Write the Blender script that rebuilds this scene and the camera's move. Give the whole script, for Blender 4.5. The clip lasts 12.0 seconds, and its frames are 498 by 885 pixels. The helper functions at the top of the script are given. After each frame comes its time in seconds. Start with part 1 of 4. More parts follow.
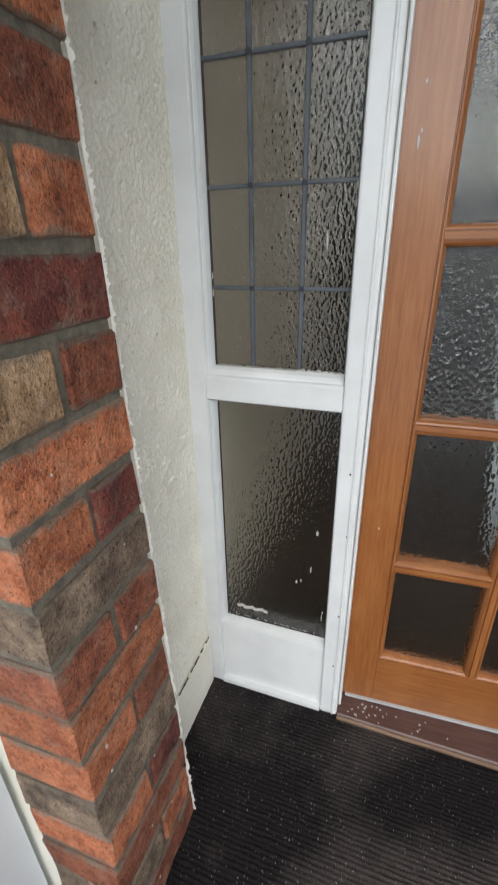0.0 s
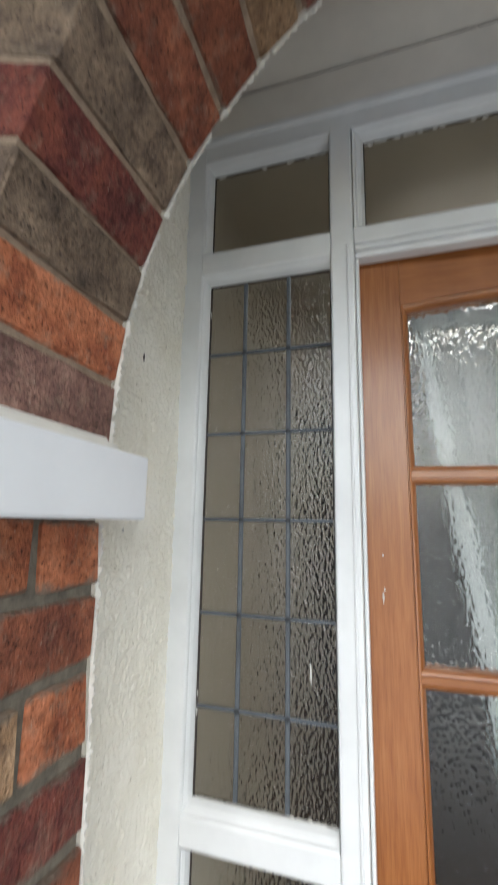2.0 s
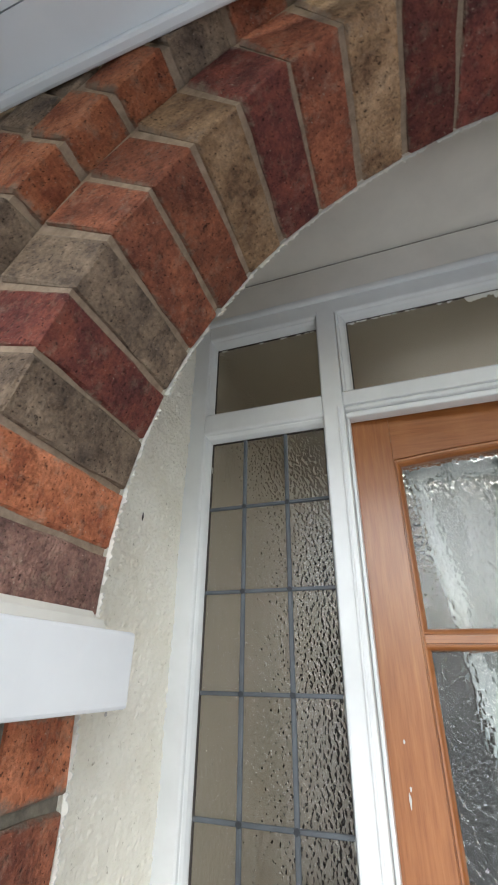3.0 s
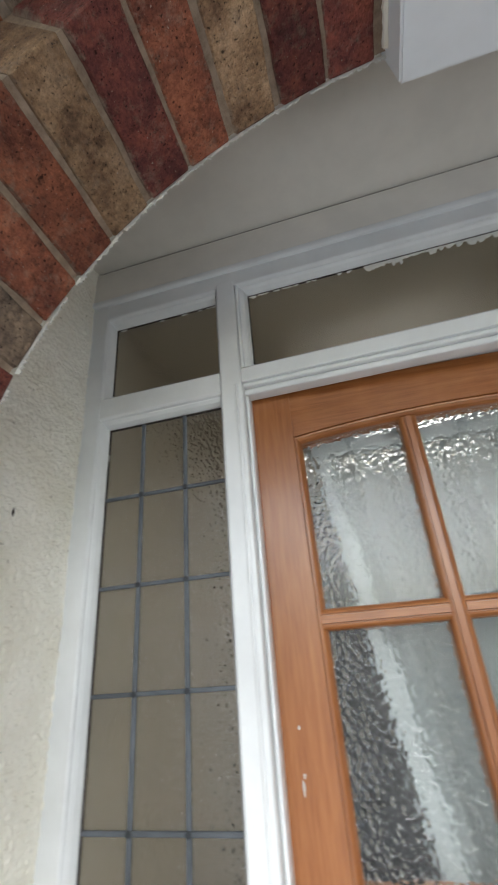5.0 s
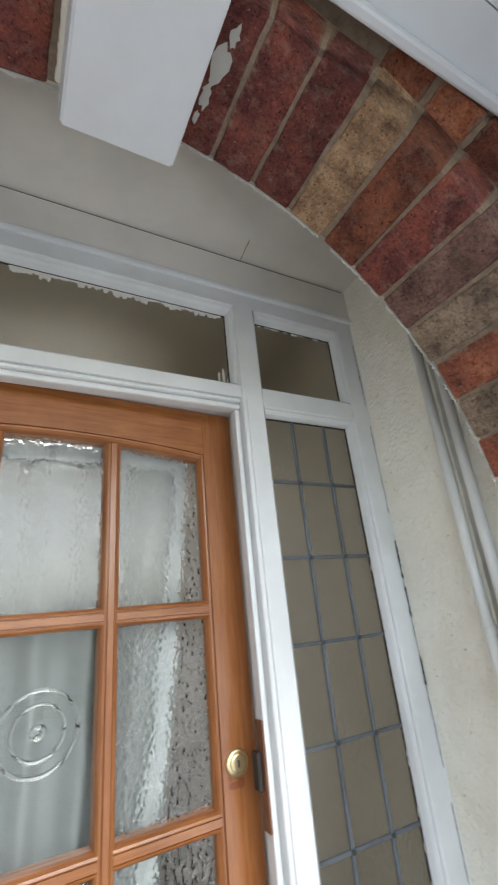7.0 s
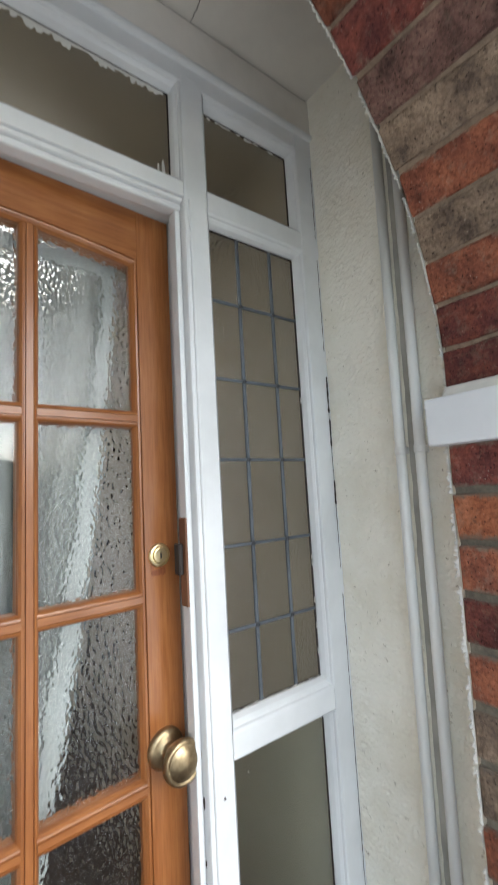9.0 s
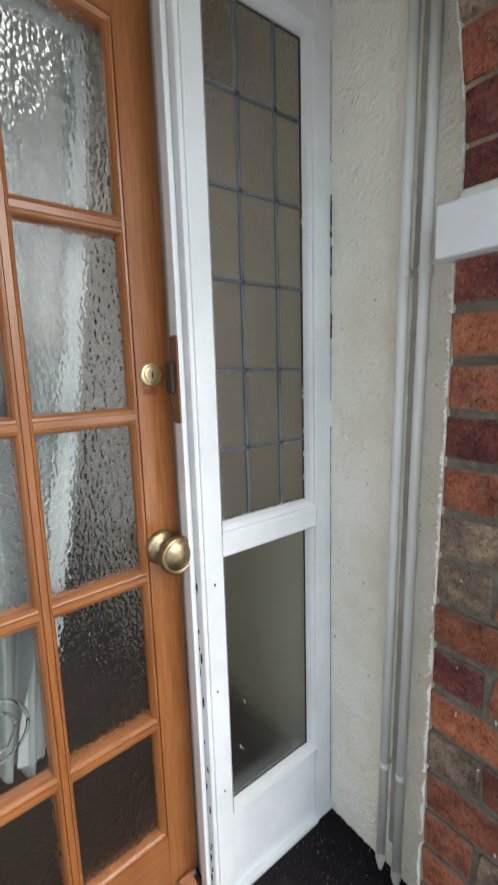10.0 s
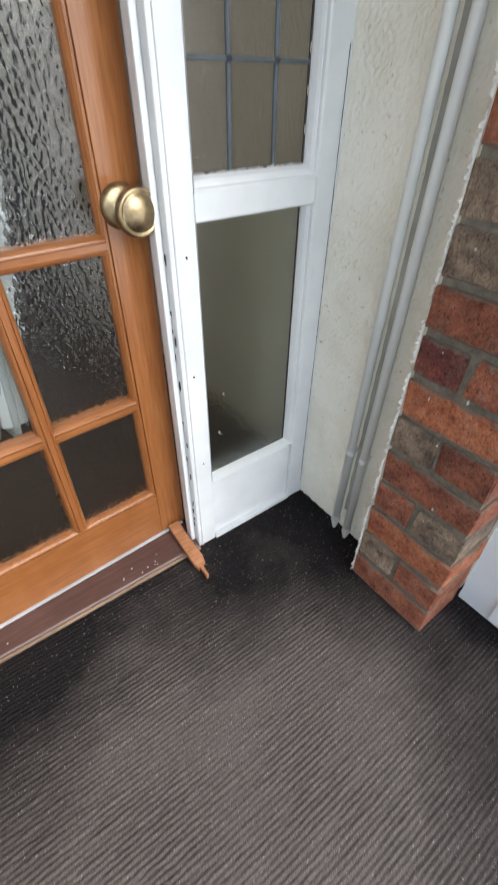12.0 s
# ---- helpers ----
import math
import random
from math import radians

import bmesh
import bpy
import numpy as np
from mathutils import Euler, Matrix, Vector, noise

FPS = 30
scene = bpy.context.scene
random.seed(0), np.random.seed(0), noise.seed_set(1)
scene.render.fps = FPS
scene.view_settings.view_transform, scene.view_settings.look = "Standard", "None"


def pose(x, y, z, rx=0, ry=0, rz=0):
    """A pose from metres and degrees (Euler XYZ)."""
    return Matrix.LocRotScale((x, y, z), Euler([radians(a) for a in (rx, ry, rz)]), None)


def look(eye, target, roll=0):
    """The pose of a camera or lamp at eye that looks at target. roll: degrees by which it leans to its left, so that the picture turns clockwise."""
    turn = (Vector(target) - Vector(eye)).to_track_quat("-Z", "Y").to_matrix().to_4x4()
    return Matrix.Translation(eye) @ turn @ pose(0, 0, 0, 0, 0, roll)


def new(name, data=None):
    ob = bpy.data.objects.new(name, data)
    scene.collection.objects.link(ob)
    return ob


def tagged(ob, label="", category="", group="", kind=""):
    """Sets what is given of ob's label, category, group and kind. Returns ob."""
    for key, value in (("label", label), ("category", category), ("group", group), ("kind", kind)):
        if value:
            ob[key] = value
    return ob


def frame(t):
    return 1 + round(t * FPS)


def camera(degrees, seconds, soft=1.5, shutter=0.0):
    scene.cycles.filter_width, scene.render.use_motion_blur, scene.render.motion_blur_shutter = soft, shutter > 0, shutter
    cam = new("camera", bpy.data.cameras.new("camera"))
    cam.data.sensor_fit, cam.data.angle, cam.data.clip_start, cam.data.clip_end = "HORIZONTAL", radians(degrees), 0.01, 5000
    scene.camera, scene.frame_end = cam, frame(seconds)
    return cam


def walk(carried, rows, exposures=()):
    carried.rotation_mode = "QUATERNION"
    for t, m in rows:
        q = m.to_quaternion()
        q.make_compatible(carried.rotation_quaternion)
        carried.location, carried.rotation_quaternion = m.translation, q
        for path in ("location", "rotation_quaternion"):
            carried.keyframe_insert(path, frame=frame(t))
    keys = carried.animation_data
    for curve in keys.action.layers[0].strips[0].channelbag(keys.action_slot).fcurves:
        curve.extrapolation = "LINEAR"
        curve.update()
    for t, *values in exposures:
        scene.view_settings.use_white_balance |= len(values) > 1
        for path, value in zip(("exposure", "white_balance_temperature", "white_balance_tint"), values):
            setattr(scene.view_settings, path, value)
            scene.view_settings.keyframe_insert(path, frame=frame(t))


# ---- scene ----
cam = camera(59.3, 12.0, soft=1.9, shutter=0.3)
PATH = [
    (0, (0.442, -0.874, 1.234), (-0.177, 0.835, 0.399), -1.1),
    (0.5, (0.441, -0.869, 1.271), (-0.185, 0.918, 0.626), -0.8),
    (1, (0.436, -0.86, 1.33), (-0.184, 0.99, 0.891), -0.3),
    (1.5, (0.433, -0.867, 1.423), (-0.189, 1.031, 1.313), 0.0),
    (2, (0.439, -0.889, 1.511), (-0.164, 0.983, 1.874), 1.1),
    (2.5, (0.451, -0.92, 1.55), (-0.133, 0.784, 2.419), 2.5),
    (2.7, (0.449, -0.918, 1.555), (-0.127, 0.756, 2.485), 2.7),
    (4.3, (0.669, -0.748, 1.534), (-0.183, 0.786, 2.495), -15.2),
    (4.5, (0.647, -0.752, 1.54), (-0.166, 0.805, 2.492), -12.8),
    (5, (0.58, -0.8, 1.561), (0.152, 0.944, 2.442), -4.7),
    (5.5, (0.589, -0.826, 1.565), (0.508, 0.985, 2.41), -4.7),
    (6, (0.642, -0.849, 1.568), (0.905, 0.96, 2.381), -5.8),
    (6.5, (0.703, -0.874, 1.581), (1.318, 0.867, 2.349), -6.0),
    (7, (0.76, -0.885, 1.583), (1.672, 0.733, 2.326), -5.8),
    (7.2, (0.769, -0.89, 1.593), (1.746, 0.698, 2.315), -5.2),
    (8.8, (0.781, -0.823, 1.467), (1.979, 0.744, 1.801), -3.7),
    (9, (0.778, -0.811, 1.443), (1.989, 0.765, 1.668), -3.2),
    (9.5, (0.781, -0.807, 1.389), (1.996, 0.781, 1.336), -2.4),
    (10, (0.783, -0.802, 1.323), (1.989, 0.761, 1.003), -1.7),
    (10.5, (0.798, -0.796, 1.255), (1.959, 0.721, 0.664), -0.2),
    (11, (0.819, -0.799, 1.206), (1.922, 0.653, 0.385), 0.3),
    (11.5, (0.841, -0.8, 1.173), (1.88, 0.58, 0.165), 0.7),
    (12, (0.847, -0.799, 1.121), (1.773, 0.433, -0.154), 0.6),
]
walk(cam, [(t, look(eye, target, roll)) for t, eye, target, roll in PATH],
     exposures=[(0, 0.4), (1.0, 0.42), (1.8, 0.72), (2.5, 1.2), (4.5, 1.05), (5.5, 1.05), (7, 1.3), (9, 1.2), (10, 1.05), (11, 1.1), (12, 1.15)])

# ---- light ----
PORCH_X = (-0.100, 1.735)        # inner faces of the outer porch
world = bpy.data.worlds.new("overcast")
scene.world = world
world.use_nodes = True
wn = world.node_tree.nodes
sky = wn.new("ShaderNodeTexSky")
sky.sky_type = "NISHITA"
sky.sun_disc = False
sky.sun_elevation, sky.sun_rotation = radians(40), radians(160)
sky.air_density, sky.dust_density = 1.2, 1.0
world.node_tree.links.new(sky.outputs[0], wn["Background"].inputs[0])
wn["Background"].inputs[1].default_value = 0.13

# a broad patch of bright overcast sky over the open front of the porch
sun_data = bpy.data.lights.new("sun", "SUN")
sun_data.energy, sun_data.angle, sun_data.color = 1.5, radians(54), (1.0, 0.985, 0.95)
sun = new("sun", sun_data)
sun.matrix_world = look((1.87, -4.0, 3.80), (0.8, 0, 1.2))

# the sky's light through the porch's open front; both side lamps are added fill
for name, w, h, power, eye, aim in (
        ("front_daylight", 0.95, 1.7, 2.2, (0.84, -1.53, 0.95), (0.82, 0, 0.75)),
        ("side_fill", 0.50, 1.2, 2.0, (PORCH_X[0] - 0.02, -1.20, 0.9), (1.4, -0.45, 0.6)),
        ("side_fill", 0.50, 1.2, 3.0, (PORCH_X[1] + 0.02, -1.20, 0.9), (0.2, -0.45, 0.7))):
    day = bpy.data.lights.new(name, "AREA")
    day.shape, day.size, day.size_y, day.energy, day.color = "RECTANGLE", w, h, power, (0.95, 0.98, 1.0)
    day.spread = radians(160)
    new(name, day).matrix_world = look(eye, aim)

# unseen lamp added over a hole in the ceiling to brighten the hall
HALL_X = (-0.07, 1.72)           # inner faces of the hall's side walls
LAMP_HOLE = (0.50, 1.20, 0.95, 1.55)
hall_lamp = bpy.data.lights.new("hall_fill", "AREA")
hall_lamp.shape, hall_lamp.size, hall_lamp.size_y, hall_lamp.energy, hall_lamp.color = "RECTANGLE", 0.7, 0.6, 2.5, (1.0, 0.96, 0.88)
new("hall_fill", hall_lamp).matrix_world = pose(0.85, 1.25, 2.68)

# ---- materials ----
def material(name, base, rough=0.6, metal=0.0, spec=0.5):
    m = bpy.data.materials.new(name)
    m.use_nodes = True
    b = m.node_tree.nodes["Principled BSDF"]
    b.inputs["Base Color"].default_value = (*base, 1)
    b.inputs["Roughness"].default_value = rough
    b.inputs["Metallic"].default_value = metal
    b.inputs["Specular IOR Level"].default_value = spec
    return m, m.node_tree.nodes, m.node_tree.links, b


def noise_at(nodes, links, scale, detail=4.0, rough=0.6, stretch=None, offset=None):
    tc = nodes.new("ShaderNodeTexCoord")
    n = nodes.new("ShaderNodeTexNoise")
    n.inputs["Scale"].default_value, n.inputs["Detail"].default_value, n.inputs["Roughness"].default_value = scale, detail, rough
    src = tc.outputs["Object"]
    if stretch:
        mp = nodes.new("ShaderNodeMapping")
        mp.inputs["Scale"].default_value = stretch
        links.new(src, mp.inputs[0])
        src = mp.outputs[0]
    if offset is not None:
        add = nodes.new("ShaderNodeVectorMath")
        links.new(src, add.inputs[0])
        links.new(offset, add.inputs[1])
        src = add.outputs[0]
    links.new(src, n.inputs["Vector"])
    return n


def ramp(nodes, links, src, stops):
    r = nodes.new("ShaderNodeValToRGB")
    els = r.color_ramp.elements
    while len(els) < len(stops):
        els.new(0.5)
    for e, (p, c) in zip(els, stops):
        e.position, e.color = p, (*c, 1)
    links.new(src, r.inputs[0])
    return r


def mix(nodes, links, fac, a, b, mode="MIX"):
    m = nodes.new("ShaderNodeMix")
    m.data_type, m.blend_type = "RGBA", mode
    for s, v in ((0, fac), (6, a), (7, b)):
        if isinstance(v, (int, float)):
            m.inputs[s].default_value = v
        elif isinstance(v, tuple):
            m.inputs[s].default_value = (*v, 1)
        else:
            links.new(v, m.inputs[s])
    return m.outputs[2]


def bump(nodes, links, b, src, strength, distance):
    bp = nodes.new("ShaderNodeBump")
    bp.inputs["Strength"].default_value, bp.inputs["Distance"].default_value = strength, distance
    links.new(src, bp.inputs["Height"])
    old = b.inputs["Normal"].links
    if old:
        links.new(old[0].from_socket, bp.inputs["Normal"])
    links.new(bp.outputs[0], b.inputs["Normal"])


def brick_material(name, a, b_, c, across):
    m, n, l, b = material(name, a, 0.85, spec=0.25)
    info = n.new("ShaderNodeObjectInfo")
    off = n.new("ShaderNodeVectorMath")
    off.operation = "SCALE"
    comb = n.new("ShaderNodeCombineXYZ")
    for i in range(3):
        l.new(info.outputs["Random"], comb.inputs[i])
    l.new(comb.outputs[0], off.inputs[0])
    off.inputs["Scale"].default_value = 37.0
    big = noise_at(n, l, 16, 5, 0.65, offset=off.outputs[0])
    fine = noise_at(n, l, 150, 5, 0.7, offset=off.outputs[0])
    pits = noise_at(n, l, 60, 4, 0.75, offset=off.outputs[0])
    col = ramp(n, l, big.outputs[0], [(0.34, b_), (0.5, a), (0.66, c)]).outputs[0]
    soot = ramp(n, l, pits.outputs[0], [(0.36, (0.14, 0.13, 0.13)), (0.47, (1, 1, 1))]).outputs[0]
    col = mix(n, l, 0.45, col, soot, "MULTIPLY")
    # small sharp pits and pale salt specks
    hole = noise_at(n, l, 210, 2, 0.5, offset=off.outputs[0])
    col = mix(n, l, 0.85, col, ramp(n, l, hole.outputs[0], [(0.30, (0.10, 0.09, 0.09)), (0.37, (1, 1, 1))]).outputs[0], "MULTIPLY")
    salt = ramp(n, l, hole.outputs[0], [(0.70, (0, 0, 0)), (0.76, (0.6, 0.6, 0.6))]).outputs[0]
    col = mix(n, l, salt, col, (0.48, 0.40, 0.33))
    grain = ramp(n, l, fine.outputs[0], [(0.3, (0.55, 0.55, 0.55)), (0.7, (1.35, 1.3, 1.25))]).outputs[0]
    col = mix(n, l, 0.8, col, grain, "MULTIPLY")
    dust = noise_at(n, l, 34, 6, 0.75, offset=off.outputs[0])
    dusty = ramp(n, l, dust.outputs[0], [(0.52, (0, 0, 0)), (0.72, (0.42, 0.42, 0.42))]).outputs[0]
    col = mix(n, l, dusty, col, (0.36, 0.27, 0.20))
    # mortar smeared unevenly over the joint edges
    tc = n.new("ShaderNodeTexCoord")
    sep = n.new("ShaderNodeSeparateXYZ")
    l.new(tc.outputs["Generated"], sep.inputs[0])
    far = n.new("ShaderNodeMath")
    far.operation = "PINGPONG"
    far.inputs[1].default_value = 0.5
    l.new(sep.outputs[across], far.inputs[0])
    wav = n.new("ShaderNodeMath")
    wav.operation = "MULTIPLY_ADD"
    wav.inputs[1].default_value = -0.42
    l.new(dust.outputs[0], wav.inputs[0])
    l.new(far.outputs[0], wav.inputs[2])
    sm = n.new("ShaderNodeMapRange")
    sm.inputs[1].default_value, sm.inputs[2].default_value, sm.inputs[3].default_value, sm.inputs[4].default_value = -0.185, -0.09, 0.85, 0.0
    l.new(wav.outputs[0], sm.inputs[0])
    col = mix(n, l, sm.outputs[0], col, (0.25, 0.195, 0.145) if across == "X" else (0.17, 0.14, 0.11))
    bright = n.new("ShaderNodeHueSaturation")
    mr = n.new("ShaderNodeMapRange")
    mr.inputs[3].default_value, mr.inputs[4].default_value = 0.75, 1.25
    l.new(info.outputs["Random"], mr.inputs[0])
    l.new(mr.outputs[0], bright.inputs["Value"])
    l.new(col, bright.inputs["Color"])
    l.new(bright.outputs[0], b.inputs["Base Color"])
    bump(n, l, b, pits.outputs[0], 1.0, 0.005)
    bump(n, l, b, hole.outputs[0], 0.8, 0.003)
    bump(n, l, b, fine.outputs[0], 0.6, 0.0015)
    return m


TONES = {
    "o": ("orange_red", (0.412, 0.146, 0.072), (0.253, 0.076, 0.041), (0.506, 0.201, 0.109)),
    "r": ("red_brown", (0.268, 0.095, 0.056), (0.161, 0.055, 0.037), (0.380, 0.138, 0.076)),
    "p": ("purple_red", (0.172, 0.053, 0.044), (0.098, 0.034, 0.032), (0.265, 0.083, 0.057)),
    "m": ("mauve_grey", (0.196, 0.109, 0.090), (0.103, 0.060, 0.053), (0.287, 0.172, 0.140)),
    "g": ("grey_brown", (0.218, 0.161, 0.117), (0.103, 0.078, 0.062), (0.356, 0.270, 0.196)),
    "b": ("buff_brown", (0.310, 0.196, 0.113), (0.161, 0.094, 0.057), (0.448, 0.305, 0.190)),
}
BRICK = {k + "a": brick_material(v[0] + "_arch_brick", *v[1:], "X") for k, v in TONES.items()}
BRICK.update({k + "p": brick_material(v[0] + "_pier_brick", *v[1:], "Z") for k, v in TONES.items()})

MORTAR, n, l, b = material("mortar", (0.25, 0.2, 0.15), 0.95, spec=0.2)
v = noise_at(n, l, 40, 6, 0.7)
l.new(ramp(n, l, v.outputs[0], [(0.3, (0.20, 0.150, 0.108)), (0.7, (0.40, 0.305, 0.225))]).outputs[0], b.inputs["Base Color"])
bump(n, l, b, noise_at(n, l, 260, 4, 0.7).outputs[0], 0.7, 0.002)


PIER_MORTAR, n, l, b = material("grey_mortar", (0.25, 0.2, 0.15), 0.95, spec=0.2)
v = noise_at(n, l, 40, 6, 0.7)
l.new(ramp(n, l, v.outputs[0], [(0.3, (0.09, 0.082, 0.066)), (0.7, (0.22, 0.195, 0.155))]).outputs[0], b.inputs["Base Color"])
bump(n, l, b, noise_at(n, l, 260, 4, 0.7).outputs[0], 0.7, 0.002)


def paint_material(name, base, rough=0.35, dirt=0.88, grain=90):
    m, n, l, b = material(name, base, rough)
    v = noise_at(n, l, 5, 5, 0.6)
    dark = tuple(c * dirt for c in base)
    l.new(ramp(n, l, v.outputs[0], [(0.35, dark), (0.62, base)]).outputs[0], b.inputs["Base Color"])
    bump(n, l, b, noise_at(n, l, grain, 3, 0.5, stretch=(1, 1, 0.12)).outputs[0], 0.25, 0.001)
    return m


WHITE = paint_material("white_gloss_paint", (0.75, 0.77, 0.77), 0.28)
BOARD = paint_material("off_white_board_paint", (0.76, 0.73, 0.67), 0.55)
PLASTIC = paint_material("white_plastic_cladding", (0.78, 0.81, 0.83), 0.3, 0.95, 20)
BLOCK = paint_material("white_masonry_paint", (0.82, 0.85, 0.87), 0.6, 0.92, 60)

RENDER = paint_material("bare_grey_render", (0.50, 0.49, 0.44), 0.95, 0.6, 150)
RIDGE = paint_material("cream_white_paint_ridge", (0.76, 0.75, 0.69), 0.6, 0.8, 120)
OLD = paint_material("dirty_old_paint", (0.58, 0.57, 0.52), 0.7, 0.7, 120)

CREAM, n, l, b = material("cream_roughcast", (0.71, 0.70, 0.60), 0.8, spec=0.3)
v = noise_at(n, l, 7, 6, 0.65)
sp = noise_at(n, l, 70, 4, 0.7)
col = ramp(n, l, v.outputs[0], [(0.3, (0.77, 0.735, 0.62)), (0.6, (0.86, 0.835, 0.74))]).outputs[0]
spot = ramp(n, l, sp.outputs[0], [(0.29, (0.40, 0.36, 0.30)), (0.36, (1, 1, 1))]).outputs[0]
l.new(mix(n, l, 0.8, col, spot, "MULTIPLY"), b.inputs["Base Color"])
bump(n, l, b, noise_at(n, l, 330, 4, 0.6).outputs[0], 0.6, 0.0016)


def wood_material(name, a, dark, light, rough=0.33, axis=(14, 14, 0.9)):
    m, n, l, b = material(name, a, rough)
    g = noise_at(n, l, 9, 6, 0.6, stretch=axis)
    streak = noise_at(n, l, 34, 3, 0.6, stretch=tuple(a_ * (1.0 if a_ > 5 else 0.55) for a_ in axis))
    h = noise_at(n, l, 1.7, 3, 0.5, stretch=(6, 6, 1))
    col = ramp(n, l, g.outputs[0], [(0.28, dark), (0.5, a), (0.74, light)]).outputs[0]
    tone = ramp(n, l, h.outputs[0], [(0.3, (0.82, 0.78, 0.74)), (0.7, (1.08, 1.08, 1.08))]).outputs[0]
    fibre = ramp(n, l, streak.outputs[0], [(0.34, (0.66, 0.60, 0.54)), (0.50, (1, 1, 1))]).outputs[0]
    col = mix(n, l, 0.4, col, fibre, "MULTIPLY")
    l.new(mix(n, l, 1.0, col, tone, "MULTIPLY"), b.inputs["Base Color"])
    b.inputs["Coat Weight"].default_value, b.inputs["Coat Roughness"].default_value = 0.25, 0.16
    bump(n, l, b, g.outputs[0], 0.15, 0.0006)
    return m


OAK = wood_material("varnished_wood_upright", (0.32, 0.119, 0.036), (0.25, 0.084, 0.023), (0.39, 0.162, 0.054))
OAK_H = wood_material("varnished_wood_crosswise", (0.32, 0.119, 0.036), (0.25, 0.084, 0.023), (0.39, 0.162, 0.054), axis=(0.9, 14, 14))
STAIN = wood_material("worn_dark_varnish", (0.22, 0.062, 0.018), (0.17, 0.046, 0.014), (0.28, 0.085, 0.026), 0.5)
NOSING = wood_material("worn_pale_timber", (0.24, 0.15, 0.09), (0.13, 0.08, 0.05), (0.33, 0.22, 0.14), 0.7, (1, 12, 12))
SILL = wood_material("brown_painted_sill", (0.10, 0.05, 0.04), (0.07, 0.035, 0.03), (0.14, 0.075, 0.06), 0.5, (1, 12, 12))
RAW = wood_material("bare_softwood", (0.42, 0.18, 0.08), (0.30, 0.12, 0.05), (0.52, 0.26, 0.13), 0.7, (2, 12, 12))


def glass_material(name, scale, strength, distance, stretch=(1, 1, 1), rough=0.06, tint=(0.93, 0.95, 0.93)):
    m, n, l, b = material(name, tint, rough)
    b.inputs["Transmission Weight"].default_value = 1.0
    b.inputs["IOR"].default_value = 1.5
    drift = noise_at(n, l, scale * 0.6, 2, 0.5)
    sc = n.new("ShaderNodeVectorMath")
    sc.operation = "SCALE"
    sc.inputs["Scale"].default_value = 0.9 / scale
    l.new(drift.outputs["Color"], sc.inputs[0])
    tc = n.new("ShaderNodeTexCoord")
    wob = n.new("ShaderNodeVectorMath")
    l.new(tc.outputs["Object"], wob.inputs[0])
    l.new(sc.outputs[0], wob.inputs[1])
    mp = n.new("ShaderNodeMapping")
    mp.inputs["Scale"].default_value = stretch
    l.new(wob.outputs[0], mp.inputs[0])
    cell = n.new("ShaderNodeTexVoronoi")
    cell.feature = "SMOOTH_F1"
    cell.inputs["Smoothness"].default_value = 0.35
    cell.inputs["Scale"].default_value = scale
    l.new(mp.outputs[0], cell.inputs["Vector"])
    bump(n, l, b, cell.outputs["Distance"], strength, distance)
    return m


HAMMERED = glass_material("hammered_obscure_glass", 120, 1.0, 0.0032, (1, 1, 0.8), 0.03)
LEADED_GLASS = glass_material("leaded_rippled_glass", 155, 1.0, 0.0025, (1, 1, 0.75), 0.05, (0.92, 0.90, 0.83))
REEDED = glass_material("rippled_obscure_glass", 140, 1.0, 0.0020, (1, 1, 0.6), 0.06, (0.90, 0.93, 0.90))
SMOOTHER = glass_material("faintly_rippled_glass", 140, 0.8, 0.0006, (1, 1, 0.6), 0.26, (0.80, 0.92, 0.84))
FROSTED = glass_material("fine_obscure_glass", 170, 0.8, 0.0007, (0.5, 1, 1.3), 0.22, (0.86, 0.82, 0.72))
SMOOTH_BACK = glass_material("smooth_glass_back", 9, 0.02, 0.002, (1, 1, 1), 0.03)
CLEAR = glass_material("smooth_bullseye_glass", 9, 0.06, 0.01, (1, 1, 1), 0.02)

MOULDED, n, l, b = material("pressed_glass_ring", (0.94, 0.96, 0.96), 0.03)
b.inputs["Transmission Weight"].default_value = 1.0

LEAD = paint_material("grey_lead_came", (0.105, 0.120, 0.135), 0.5, 0.55, 60)
BRASS, n, l, b = material("aged_brass", (0.42, 0.32, 0.18), 0.34, 1.0)
l.new(ramp(n, l, noise_at(n, l, 45, 4).outputs[0], [(0.35, (0.26, 0.19, 0.11)), (0.65, (0.50, 0.39, 0.23))]).outputs[0], b.inputs["Base Color"])
BRIGHT_BRASS = material("polished_brass", (0.72, 0.60, 0.36), 0.36, 1.0)[0]
SOLDER = material("dark_solder", (0.03, 0.034, 0.04), 0.5, 0.3)[0]
DARK = material("dark_gap_iron", (0.03, 0.022, 0.018), 0.7)[0]
RUST = paint_material("rusty_brown_metal", (0.20, 0.085, 0.04), 0.6, 0.6)
PIPE = paint_material("cream_painted_pipe", (0.74, 0.75, 0.72), 0.3, 0.93, 30)

